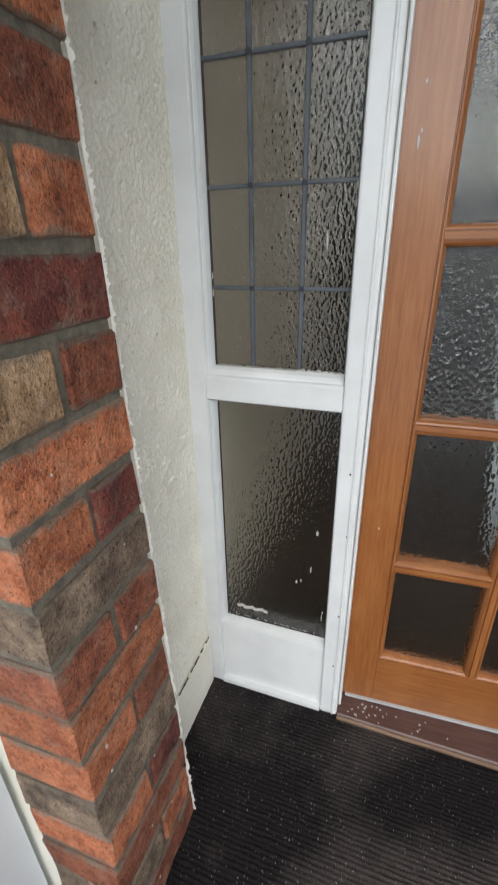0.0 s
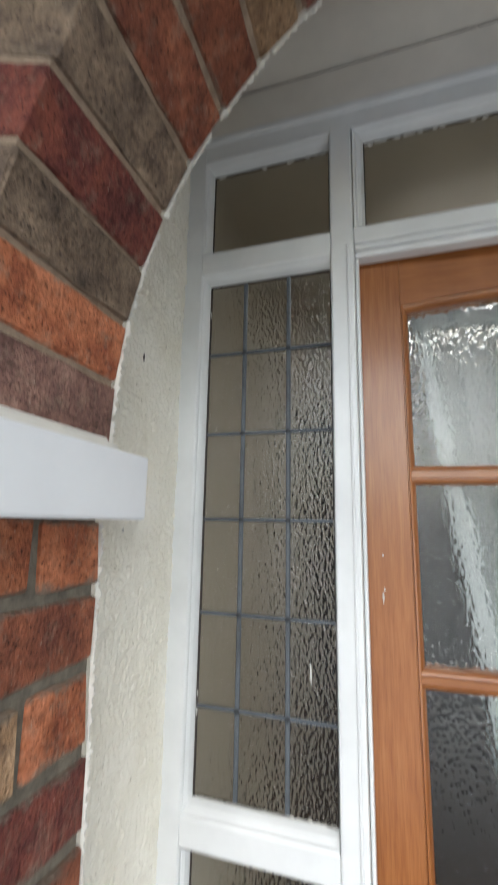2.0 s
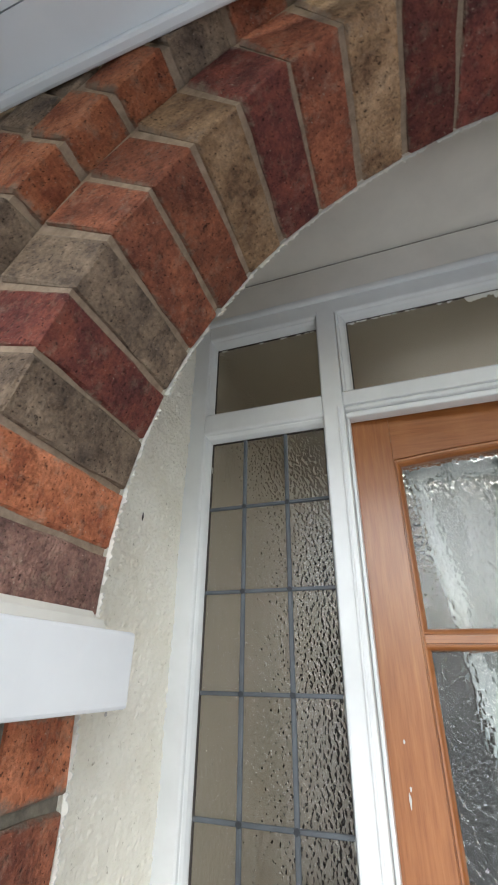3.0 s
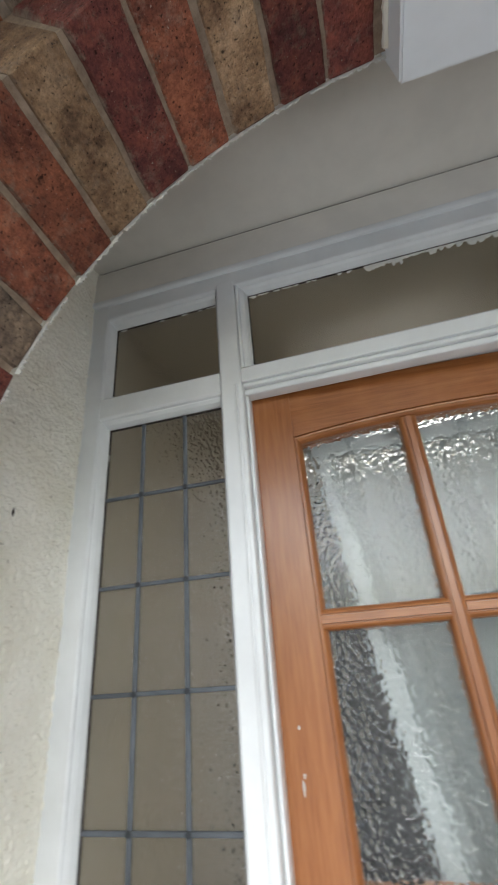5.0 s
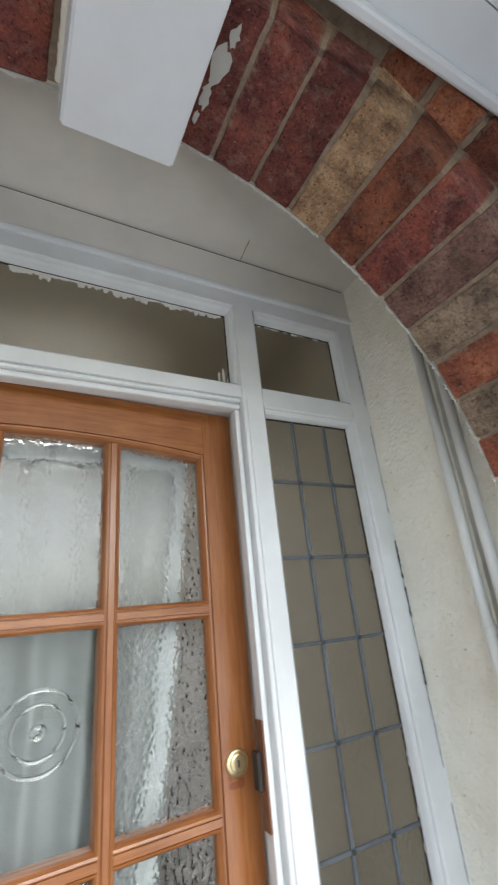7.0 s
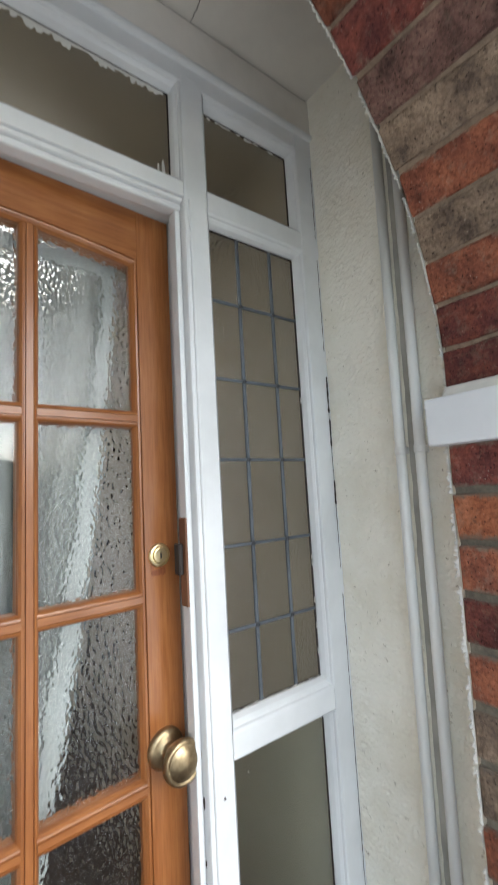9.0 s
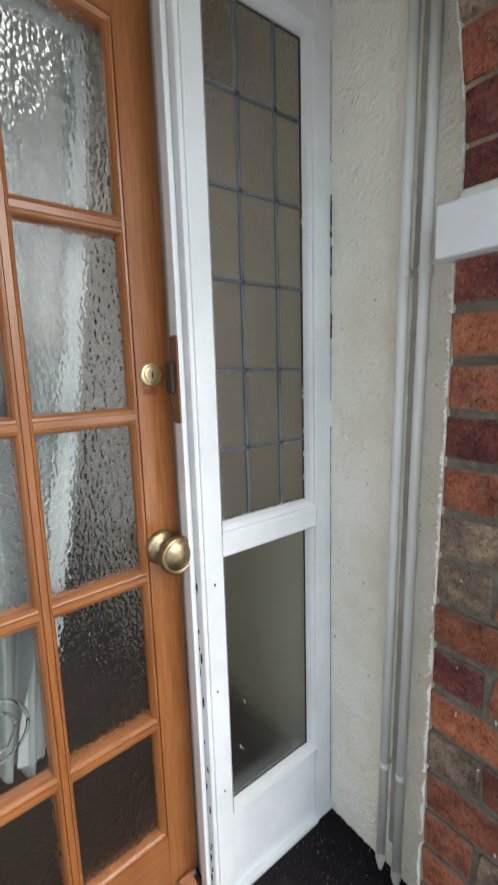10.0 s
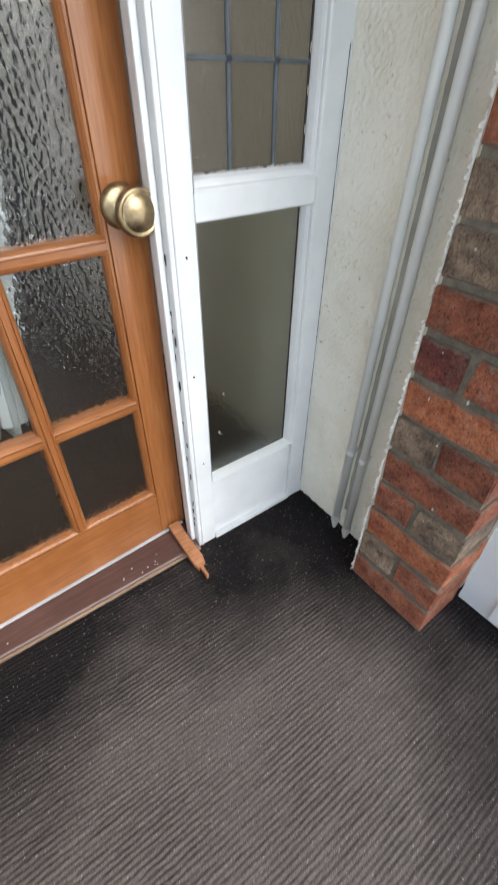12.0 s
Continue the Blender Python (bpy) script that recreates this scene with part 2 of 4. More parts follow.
def net(name, tone, lo, hi):
    m, n, l, b = material(name, tone, 0.9)
    tr = n.new("ShaderNodeBsdfTransparent")
    tl = n.new("ShaderNodeBsdfTranslucent")
    tl.inputs[0].default_value = (*tone, 1)
    mx, mx2 = n.new("ShaderNodeMixShader"), n.new("ShaderNodeMixShader")
    mx.inputs[0].default_value = 0.35
    l.new(b.outputs[0], mx.inputs[1])
    l.new(tl.outputs[0], mx.inputs[2])
    weave = noise_at(n, l, 1400, 2, 0.5)
    l.new(ramp(n, l, weave.outputs[0], [(0.36, (lo, lo, lo)), (0.58, (hi, hi, hi))]).outputs[0], mx2.inputs[0])
    l.new(tr.outputs[0], mx2.inputs[1])
    l.new(mx.outputs[0], mx2.inputs[2])
    l.new(mx2.outputs[0], n["Material Output"].inputs[0])
    return m


LACE = net("white_net_fabric", (0.37, 0.415, 0.42), 0.25, 0.88)
LACE_THICK = net("white_doubled_net", (0.52, 0.57, 0.58), 0.55, 0.92)

CARPET, n, l, b = material("charcoal_ribbed_carpet", (0.03, 0.026, 0.025), 1.0, spec=0.1)
v = noise_at(n, l, 3.0, 5, 0.6)
f = noise_at(n, l, 420, 3, 0.6)
sp = noise_at(n, l, 230, 2, 0.5)
# trodden grey-brown in the middle; shade along the walls painted in as near black
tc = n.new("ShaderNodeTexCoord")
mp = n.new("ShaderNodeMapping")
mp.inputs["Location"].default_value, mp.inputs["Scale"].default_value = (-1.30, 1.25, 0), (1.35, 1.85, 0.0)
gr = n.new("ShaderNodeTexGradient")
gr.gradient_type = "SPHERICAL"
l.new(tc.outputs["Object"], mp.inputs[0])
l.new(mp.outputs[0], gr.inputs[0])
tread_shade = n.new("ShaderNodeMath")
tread_shade.operation = "MULTIPLY_ADD"
tread_shade.inputs[1].default_value = 0.9
l.new(v.outputs[0], tread_shade.inputs[0])
l.new(gr.outputs["Fac"], tread_shade.inputs[2])
col = ramp(n, l, tread_shade.outputs[0], [(0.46, (0.018, 0.016, 0.017)), (0.92, (0.118, 0.102, 0.094))]).outputs[0]
grain = ramp(n, l, f.outputs[0], [(0.3, (0.35, 0.35, 0.35)), (0.7, (1.7, 1.65, 1.6))]).outputs[0]
col = mix(n, l, 1.0, col, grain, "MULTIPLY")
fleck = ramp(n, l, sp.outputs[0], [(0.69, (0, 0, 0)), (0.73, (1, 1, 1))]).outputs[0]
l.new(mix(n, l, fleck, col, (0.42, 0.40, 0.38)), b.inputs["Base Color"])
bump(n, l, b, f.outputs[0], 0.9, 0.003)

HALL = paint_material("beige_hall_wall", (0.53, 0.475, 0.385), 0.9)
# near black: the shade deep in the hall is put into this colour
HALL_END_SHADE = paint_material("shaded_hall_end", (0.04, 0.036, 0.032), 0.8)
ALU = paint_material("dull_aluminium", (0.55, 0.58, 0.60), 0.4, 0.8)
HALL_FLOOR = paint_material("brown_hall_carpet", (0.07, 0.050, 0.038), 1.0, 0.7)
HEDGE = paint_material("dark_hedge_green", (0.05, 0.085, 0.03), 0.9, 0.5, 12)
PAVING = paint_material("grey_paving", (0.25, 0.25, 0.24), 0.9, 0.7)

# ---- mesh helpers ----
def part(name, bm, mat, parent=None, label="", smooth=False):
    me = bpy.data.meshes.new(name)
    bm.to_mesh(me)
    bm.free()
    me.materials.append(mat)
    if smooth:
        for p in me.polygons:
            p.use_smooth = True
    ob = new(name, me)
    ob.parent = parent
    if label:
        tagged(ob, label)
    return ob


def thing(name, at, label, category, group="", kind=""):
    e = new(name)
    e.empty_display_size = 0.05
    e.location = at
    return tagged(e, label, category, group, kind)


def box(x0, x1, y0, y1, z0, z1, bev=0.0, seg=2, bm=None, at=(0, 0, 0)):
    bm = bm or bmesh.new()
    vs = [bm.verts.new((x - at[0], y - at[1], z - at[2])) for x in (x0, x1) for y in (y0, y1) for z in (z0, z1)]
    fs = [bm.faces.new([vs[i] for i in q]) for q in ((0, 1, 3, 2), (4, 6, 7, 5), (0, 4, 5, 1), (2, 3, 7, 6), (0, 2, 6, 4), (1, 5, 7, 3))]
    if bev:
        es = list({e for f_ in fs for e in f_.edges})
        bmesh.ops.bevel(bm, geom=es, offset=bev, segments=seg, affect="EDGES", profile=0.5)
    return bm


def one_sided(pane):
    """Obscure glass is rolled on its front alone: the inner face stays smooth."""
    pane.data.materials.append(SMOOTH_BACK)
    for p in pane.data.polygons:
        if p.normal.y > 0.5:
            p.material_index = 1
    pane.visible_shadow = False


def ring(x0, x1, z0, z1, profile, bm=None, at=(0, 0, 0)):
    """A mitred moulding round a rectangular opening; profile: (inset, y)."""
    bm = bm or bmesh.new()
    loops = []
    for d, y in profile:
        loops.append([bm.verts.new((x - at[0], y - at[1], z - at[2])) for x, z in ((x0 + d, z0 + d), (x1 - d, z0 + d), (x1 - d, z1 - d), (x0 + d, z1 - d))])
    for a, c in zip(loops, loops[1:]):
        for i in range(4):
            j = (i + 1) % 4
            bm.faces.new((a[i], a[j], c[j], c[i]))
    bmesh.ops.recalc_face_normals(bm, faces=bm.faces)
    return bm


def lathe(points, axis="y", seg=28, at=(0, 0, 0)):
    """points: (radius, distance along the axis)."""
    bm = bmesh.new()
    loops = []
    for r_, d in points:
        lp = []
        for i in range(seg):
            a = 2 * math.pi * i / seg
            u, w = r_ * math.cos(a), r_ * math.sin(a)
            p = {"y": (u, d, w), "z": (u, w, d), "x": (d, u, w)}[axis]
            lp.append(bm.verts.new(Vector(p) + Vector(at)))
        loops.append(lp)
    for a, c in zip(loops, loops[1:]):
        for i in range(seg):
            bm.faces.new((a[i], a[(i + 1) % seg], c[(i + 1) % seg], c[i]))
    bm.faces.new(loops[0])
    bm.faces.new(loops[-1])
    bmesh.ops.recalc_face_normals(bm, faces=bm.faces)
    return bm


# ---- measures of the place ----
XL, XR = 0.003, 1.648            # rendered side walls of the recess
YF = -0.035                      # front of the painted frame
ARCH_X, ARCH_Z, ARCH_R, RING_R = 0.842, 1.652, 0.769, 0.925
YB, YA, YO = -0.378, -0.612, -0.662  # back, front and outer-ring front of the brick arch
PIER_L, PIER_R = 0.078, 1.580
CEIL = 2.552                     # recess ceiling
PORCH_CEIL = 2.405               # outer porch ceiling
PX0, PX1, PY = *PORCH_X, -1.50

# ---- floor ----
bm = bmesh.new()
pitch, x0, x1, y1, y0 = 0.0105, PX0 - 0.05, PX1 + 0.05, 0.0, PY
nx, rows = 110, []
ny = int((y1 - y0) / pitch)
for j in range(ny):
    for dy, h in ((0.0, 0.0), (0.30, 0.0055), (0.70, 0.0055)):
        y = y1 - (j + dy) * pitch
        rows.append([bm.verts.new((x0 + (x1 - x0) * i / nx, y + 0.0022 * noise.noise((i * 0.9, j * 1.7, 3)), h * (0.70 + 0.7 * noise.noise((i * 0.8, j * 0.9, dy))) * (0.95 + 0.7 * noise.noise((i * 0.10, j * 0.055, 8))) - 0.003)) for i in range(nx + 1)])
for a, c in zip(rows, rows[1:]):
    for i in range(nx):
        bm.faces.new((a[i], c[i], c[i + 1], a[i + 1]))
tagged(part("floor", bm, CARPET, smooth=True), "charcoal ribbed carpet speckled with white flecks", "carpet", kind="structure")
tagged(part("ground", box(-60, 60, -120, 60, -0.3, -0.06), PAVING), "grey paved ground outside the porch", "ground", kind="structure")

# far hedge that shows only as a green reflection
bm = bmesh.new()
hg = []
for k in range(13):
    row = []
    for i in range(121):
        x, z = -14 + 28 * i / 120, -0.06 + 2.3 * k / 12
        row.append(bm.verts.new((x, -9.5 + 0.5 * noise.noise((x * 1.4, z * 1.8, 2)) + 0.25 * noise.noise((x * 5, z * 5, 4)), z + (0.35 * noise.noise((x * 0.8, 0, 6)) if k == 12 else 0))))
    hg.append(row)
for a, c in zip(hg, hg[1:]):
    for i in range(120):
        bm.faces.new((a[i], c[i], c[i + 1], a[i + 1]))
tagged(part("backdrop", bm, HEDGE), "dark green hedge far outside the porch", "hedge", kind="structure")

# ---- rendered side walls, gently lumpy ----
def roughcast(name, x, facing, y_a, y_b, z_a, z_b, relief):
    bm = bmesh.new()
    step = 0.004
    ny_, nz_ = int((y_b - y_a) / step), int((z_b - z_a) / step)
    grid = []
    for k in range(nz_ + 1):
        z = z_a + (z_b - z_a) * k / nz_
        line = []
        for j in range(ny_ + 1):
            y = y_a + (y_b - y_a) * j / ny_
            f1 = noise.voronoi((x * 3, y * 105, z * 95))[0][0]
            pebble = max(0.0, 1 - (f1 / 0.72) ** 2) * (0.55 + 0.9 * noise.noise((x + 3, y * 33, z * 33)))
            d = relief * (0.0050 * pebble + 0.0022 * noise.noise((x * 5 + 7, y * 150, z * 150))) + 0.004 * noise.noise((x, y * 6, z * 6))
            line.append(bm.verts.new((x + facing * d, y, z)))
        grid.append(line)
    for a, c in zip(grid, grid[1:]):
        for j in range(ny_):
            q = (a[j], a[j + 1], c[j + 1], c[j])
            bm.faces.new(q if facing > 0 else q[::-1])
    # body behind the skin
    box(min(x - facing * 0.008, x - facing * 0.2), max(x - facing * 0.008, x - facing * 0.2), y_a, y_b, z_a, z_b, bm=bm)
    return tagged(part(name, bm, CREAM, smooth=False), "cream painted roughcast side wall of the recess", "wall", kind="structure")


wall_l = roughcast("wall_west", XL - 0.005, 1, -0.60, 0.0, -0.01, 2.60, 0.95)
wall_r = roughcast("wall_east", XR + 0.004, -1, -0.60, 0.0, -0.01, 2.60, 0.6)

# ---- recess ceiling, board above the frame ----
tagged(part("ceiling", box(-0.2, 1.85, -0.60, 0.0, CEIL, CEIL + 0.08), BOARD), "off-white painted flat ceiling of the recess", "ceiling", kind="structure")

# ---- painted door screen ----
screen = thing("door_frame", (0.826, YF, 0), "white gloss painted wooden door frame with sidelights", "door frame", kind="structure")
def member(name, x0, x1, z0, z1, y0=YF, y1=0.012, mat=WHITE, bev=0.002, label=""):
    at = screen.location
    return part(name, box(x0, x1, y0, y1, z0, z1, bev, 2, at=at), mat, screen, label)


GL = (0.052, 0.335)
GR = (1.297, 1.579)
DL, DR = 0.387, 1.233
Z_U0, Z_U1 = 0.988, 2.062        # leaded lights
Z_B0, Z_B1 = 0.252, 0.914        # lower panes
Z_T0, Z_T1 = 2.134, 2.362        # toplights
member("jamb", XL - 0.02, 0.040, 0, 2.43)
member("jamb", 1.592, XR + 0.02, 0, 2.43)
member("mullion", 0.338, DL, 0, 2.40, YF, 0.015, bev=0.005)
member("mullion", DR, 1.294, 0, 2.40, YF, 0.015, bev=0.005)
member("rebate", 0.368, 0.385, 0, 2.12, 0.0155, 0.075)
member("rebate", 1.245, 1.262, 0, 2.12, 0.0155, 0.075)
member("rebate", 0.386, 1.244, 2.090, 2.126, 0.0155, 0.105)
member("head", 0.040, 1.592, 2.380, 2.428, YF + 0.001)
member("transom", DL, DR, 2.096, Z_T0 - 0.003, YF + 0.001)
member("transom", DL, DR, 2.085, 2.0955, YF + 0.006, bev=0.005)
member("transom", DL, DR, 2.070, 2.0845, YF + 0.015, 0.014, bev=0.005)
for x0, x1, x2, x3 in ((0.040, 0.338, *GL), (1.294, 1.592, *GR)):
    member("transom", x0, x1, 2.080, Z_T0 - 0.003, YF + 0.001)
    member("mid_rail", x0, x1, Z_B1 + 0.003, 0.966, YF + 0.001)
    member("bottom_panel", x0, x1, 0.014, Z_B0 - 0.006, YF + 0.012)
    member("skirting_strip", x0, x1, 0.0, 0.016, YF - 0.004, 0.0)
# stepped edges along the door opening
for x0, x1 in ((DL + 0.0005, DL + 0.008), (DR - 0.014, DR - 0.0005)):
    member("door_stop", x0, x1, 0.02, 2.070, YF + 0.020, 0.014, bev=0.003)
for x0 in (DL - 0.016, DR + 0.010):
    member("bead_strip", x0, x0 + 0.006, 0.003, 2.094, YF - 0.004, YF + 0.006, bev=0.0025)
# head mouldings and fascia board
member("head_moulding", XL - 0.01, XR + 0.01, 2.424, 2.442, YF - 0.010, YF + 0.01, bev=0.006)
member("fascia_board", XL - 0.01, XR + 0.01, 2.443, CEIL - 0.006, YF - 0.004, 0.03, BOARD, 0.002, "off-white flat fascia board under the ceiling")


member("shadow_gap", XL, XR, CEIL - 0.0055, CEIL - 0.0005, YF + 0.0, 0.03, DARK, 0.0, "dark open joint between fascia and ceiling")


def bead(x0, x1, z0, z1, l_, r_, b_, t_):
    """A stepped moulding from the frame's front to the glass, with its own width on each side."""
    steps = ((1.0, YF - 0.0005), (0.8, YF + 0.002), (0.68, YF + 0.008), (0.55, YF + 0.009), (0.25, YF + 0.015), (0.05, YF + 0.024), (0.0, YF + 0.026), (0.0, 0.004))
    bm = bmesh.new()
    at = screen.location
    loops = [[bm.verts.new((x - at[0], y - at[1], z - at[2])) for x, z in ((x0 - l_ * k, z0 - b_ * k), (x1 + r_ * k, z0 - b_ * k), (x1 + r_ * k, z1 + t_ * k), (x0 - l_ * k, z1 + t_ * k))] for k, y in steps]
    for a, c in zip(loops, loops[1:]):
        for i in range(4):
            j = (i + 1) % 4
            bm.faces.new((a[i], a[j], c[j], c[i]))
    bmesh.ops.recalc_face_normals(bm, faces=bm.faces)
    return part("glazing_bead", bm, WHITE, screen)


def rope(points, r_, seg=5, wobble=0.0):
    bm = bmesh.new()
    loops = []
    for k, p in enumerate(points):
        a, c = points[max(k - 1, 0)], points[min(k + 1, len(points) - 1)]
        t_ = (Vector(c) - Vector(a)).normalized()
        u = t_.orthogonal().normalized()
        w = t_.cross(u)
        rr = r_ * (1 + wobble * noise.noise((k * 1.3, p[0] * 20, p[2] * 20)))
        loops.append([bm.verts.new(Vector(p) + rr * (math.cos(6.2832 * i / seg) * u + math.sin(6.2832 * i / seg) * w)) for i in range(seg)])
    for a, c in zip(loops, loops[1:]):
        for i in range(seg):
            bm.faces.new((a[i], a[(i + 1) % seg], c[(i + 1) % seg], c[i]))
    for lp in (loops[0], loops[-1]):
        bm.faces.new(lp)
    bmesh.ops.recalc_face_normals(bm, faces=bm.faces)
    return bm


LEADS_Z = (1.149, 1.327, 1.518, 1.704, 1.890)


def leaded(name, g, cols):
    win = thing(name, ((g[0] + g[1]) / 2, 0, Z_U0), "leaded sidelight of rippled obscure glass in grey cames", "window", "leaded sidelights", "structure")
    at = win.location
    xs = [g[0], *cols, g[1]]
    zs = [Z_U0, *LEADS_Z, Z_U1]
    rnd = random.Random(len(name) + int(g[0] * 100))
    for i in range(3):
        for k in range(6):
            w, h = xs[i + 1] - xs[i], zs[k + 1] - zs[k]
            p = part("pane", box(-w / 2, w / 2, -0.002, 0.002, -h / 2, h / 2), LEADED_GLASS, win)
            p.location = ((xs[i] + xs[i + 1]) / 2 - at[0], 0.002, (zs[k] + zs[k + 1]) / 2 - at[2])
            p.rotation_euler = (radians(rnd.uniform(-0.5, 0.5)), 0, radians(rnd.uniform(-0.5, 0.5)))
            one_sided(p)
    for x in cols:
        part("came", box(x - 0.0045, x + 0.0045, -0.005, 0.004, zs[0], zs[-1], 0.002, 1, at=at), LEAD, win)
    for z in LEADS_Z:
        part("came", box(g[0], g[1], -0.0045, 0.004, z - 0.0038, z + 0.0038, 0.0015, 1, at=at), LEAD, win)
        for x in cols:
            part("solder_joint", lathe([(0.0055, -0.0065), (0.006, -0.0045)], "y", 8, (x - at[0], 0, z - at[2])), SOLDER, win)
    part("putty_line", ring(g[0] - 0.001, g[1] + 0.001, Z_U0 - 0.001, Z_U1 + 0.001, [(0, -0.004), (0.004, -0.002), (0.0045, 0.0)], at=at), DARK, win, "dark gap of old putty round the glass")
    bead(g[0], g[1], Z_U0, Z_U1, g[0] - (0.040 if g is GL else 1.294), (0.338 if g is GL else 1.592) - g[1], 0.022, 0.018)
    return win


leaded("window_1", GL, (0.139, 0.240))
leaded("window_2", GR, (1.395, 1.499))


def light(name, x0, x1, z0, z1, mat, label, edges):
    win = thing(name, ((x0 + x1) / 2, 0, z0), label, "window", kind="structure")
    p = part("pane", box(x0, x1, 0.0, 0.004, z0, z1, at=win.location), mat, win)
    one_sided(p)
    part("putty_line", ring(x0 - 0.001, x1 + 0.001, z0 - 0.001, z1 + 0.001, [(0, -0.004), (0.003, -0.002), (0.0035, 0.0)], at=win.location), DARK, win, "dark gap of old putty round the glass")
    bead(x0, x1, z0, z1, *edges)
    return win


light("window_3", *GL, Z_B0, Z_B1, REEDED, "lower sidelight pane of rippled obscure glass", (0.012, 0.003, 0.006, 0.003))
light("window_4", *GR, Z_B0, Z_B1, SMOOTHER, "lower sidelight pane of faintly rippled obscure glass", (0.003, 0.013, 0.006, 0.003))
light("window_5", *GL, Z_T0, Z_T1, FROSTED, "small toplight pane of fine obscure glass", (0.012, 0.003, 0.003, 0.018))
light("window_6", 0.411, 1.219, Z_T0, Z_T1, FROSTED, "long toplight pane above the door, fine obscure glass", (0.411 - DL - 0.002, DR - 1.219 - 0.002, 0.003, 0.018))
light("window_7", *GR, Z_T0, Z_T1, FROSTED, "small toplight pane of fine obscure glass", (0.003, 0.013, 0.003, 0.018))

# ---- door ----
DY = 0.018
door = thing("door_1", (0.392, DY, 0.036), "varnished wooden door with fifteen panes of obscure glass", "door", kind="structure")
dat = door.location.copy()
door.rotation_euler = (0, 0, radians(3.0))   # left ajar
PX = ((0.488, 0.692), (0.724, 0.925), (0.957, 1.148))
PZ = ((0.210, 0.492), (0.529, 0.860), (0.897, 1.219), (1.256, 1.592), (1.629, 1.955))
D0, D1 = 0.392, 1.240
TH = 0.044


def dpart(name, x0, x1, z0, z1, mat, bev=0.0015, y0=DY, y1=DY + TH, label=""):
    return part(name, box(x0, x1, y0, y1, z0, z1, bev, 2, at=dat), mat, door, label)


dpart("stile", D0, PX[0][0] - 0.012, 0.036, 2.086, OAK)
dpart("stile", PX[2][1] + 0.012, D1, 0.036, 2.086, OAK)
dpart("bottom_rail", PX[0][0] - 0.012, PX[2][1] + 0.012, 0.036, PZ[0][0] - 0.012, OAK_H)
# top rail with a shallow curved underside
bm = bmesh.new()
N, xa, xb = 24, PX[0][0] - 0.012, PX[2][1] + 0.012
curve = lambda x: 1.955 + 0.024 * (1 - ((x - (xa + xb) / 2) / ((xb - xa) / 2)) ** 2)
fr = []
for i in range(N + 1):
    x = xa + (xb - xa) * i / N
    z = curve(x)
    fr.append([bm.verts.new((x - dat[0], y - dat[1], zz - dat[2])) for y, zz in ((DY, 2.086), (DY, z + 0.015), (DY + 0.0045, z + 0.0142), (DY + 0.0045, z + 0.0125), (DY + 0.0012, z + 0.0118), (DY + 0.0018, z + 0.009), (DY + 0.006, z + 0.004), (DY + 0.013, z), (DY + TH, z), (DY + TH, 2.086))])
for a, c in zip(fr, fr[1:]):
    for i in range(len(a)):
        j = (i + 1) % len(a)
        bm.faces.new((a[i], c[i], c[j], a[j]))
bm.faces.new(fr[0]); bm.faces.new(fr[-1])
bmesh.ops.recalc_face_normals(bm, faces=bm.faces)
part("top_rail", bm, OAK_H, door)


def glazing_bar(p0, p1, w, upright):
    """A bar with a flat nose and stepped ovolo sides."""
    half_ = [(w / 2 - 0.0125, 0.0), (w / 2 - 0.0118, 0.0042), (w / 2 - 0.0102, 0.0042), (w / 2 - 0.0095, 0.0012), (w / 2 - 0.006, 0.0024), (w / 2 - 0.002, 0.0070), (w / 2, 0.014), (w / 2, TH - 0.004)]
    prof = [(-u, d) for u, d in half_[::-1]] + half_
    bm = bmesh.new()
    e = []
    for s in (p0, p1):
        e.append([bm.verts.new(((s[0] + (u if upright else 0)) - dat[0], DY + d - dat[1], (s[1] + (0 if upright else u)) - dat[2])) for u, d in prof])
    for i in range(len(prof)):
        j = (i + 1) % len(prof)
        bm.faces.new((e[0][i], e[0][j], e[1][j], e[1][i]))
    bm.faces.new(e[0]); bm.faces.new(e[1])
    bmesh.ops.recalc_face_normals(bm, faces=bm.faces)
    return bm


ubars = [((PX[i][1] + PX[i + 1][0]) / 2) for i in range(2)]
hbars = [((PZ[k][1] + PZ[k + 1][0]) / 2) for k in range(4)]
for x in ubars:
    part("glazing_bar", glazing_bar((x, PZ[0][0] - 0.006), (x  , 1.975), 0.036, True), OAK, door)
for z in hbars:
    for i in range(3):
        a = PX[0][0] - 0.006 if i == 0 else ubars[i - 1] + 0.0125
        c = PX[2][1] + 0.006 if i == 2 else ubars[i] - 0.0125
        part("glazing_bar", glazing_bar((a, z), (c, z), 0.037, False), OAK_H, door)
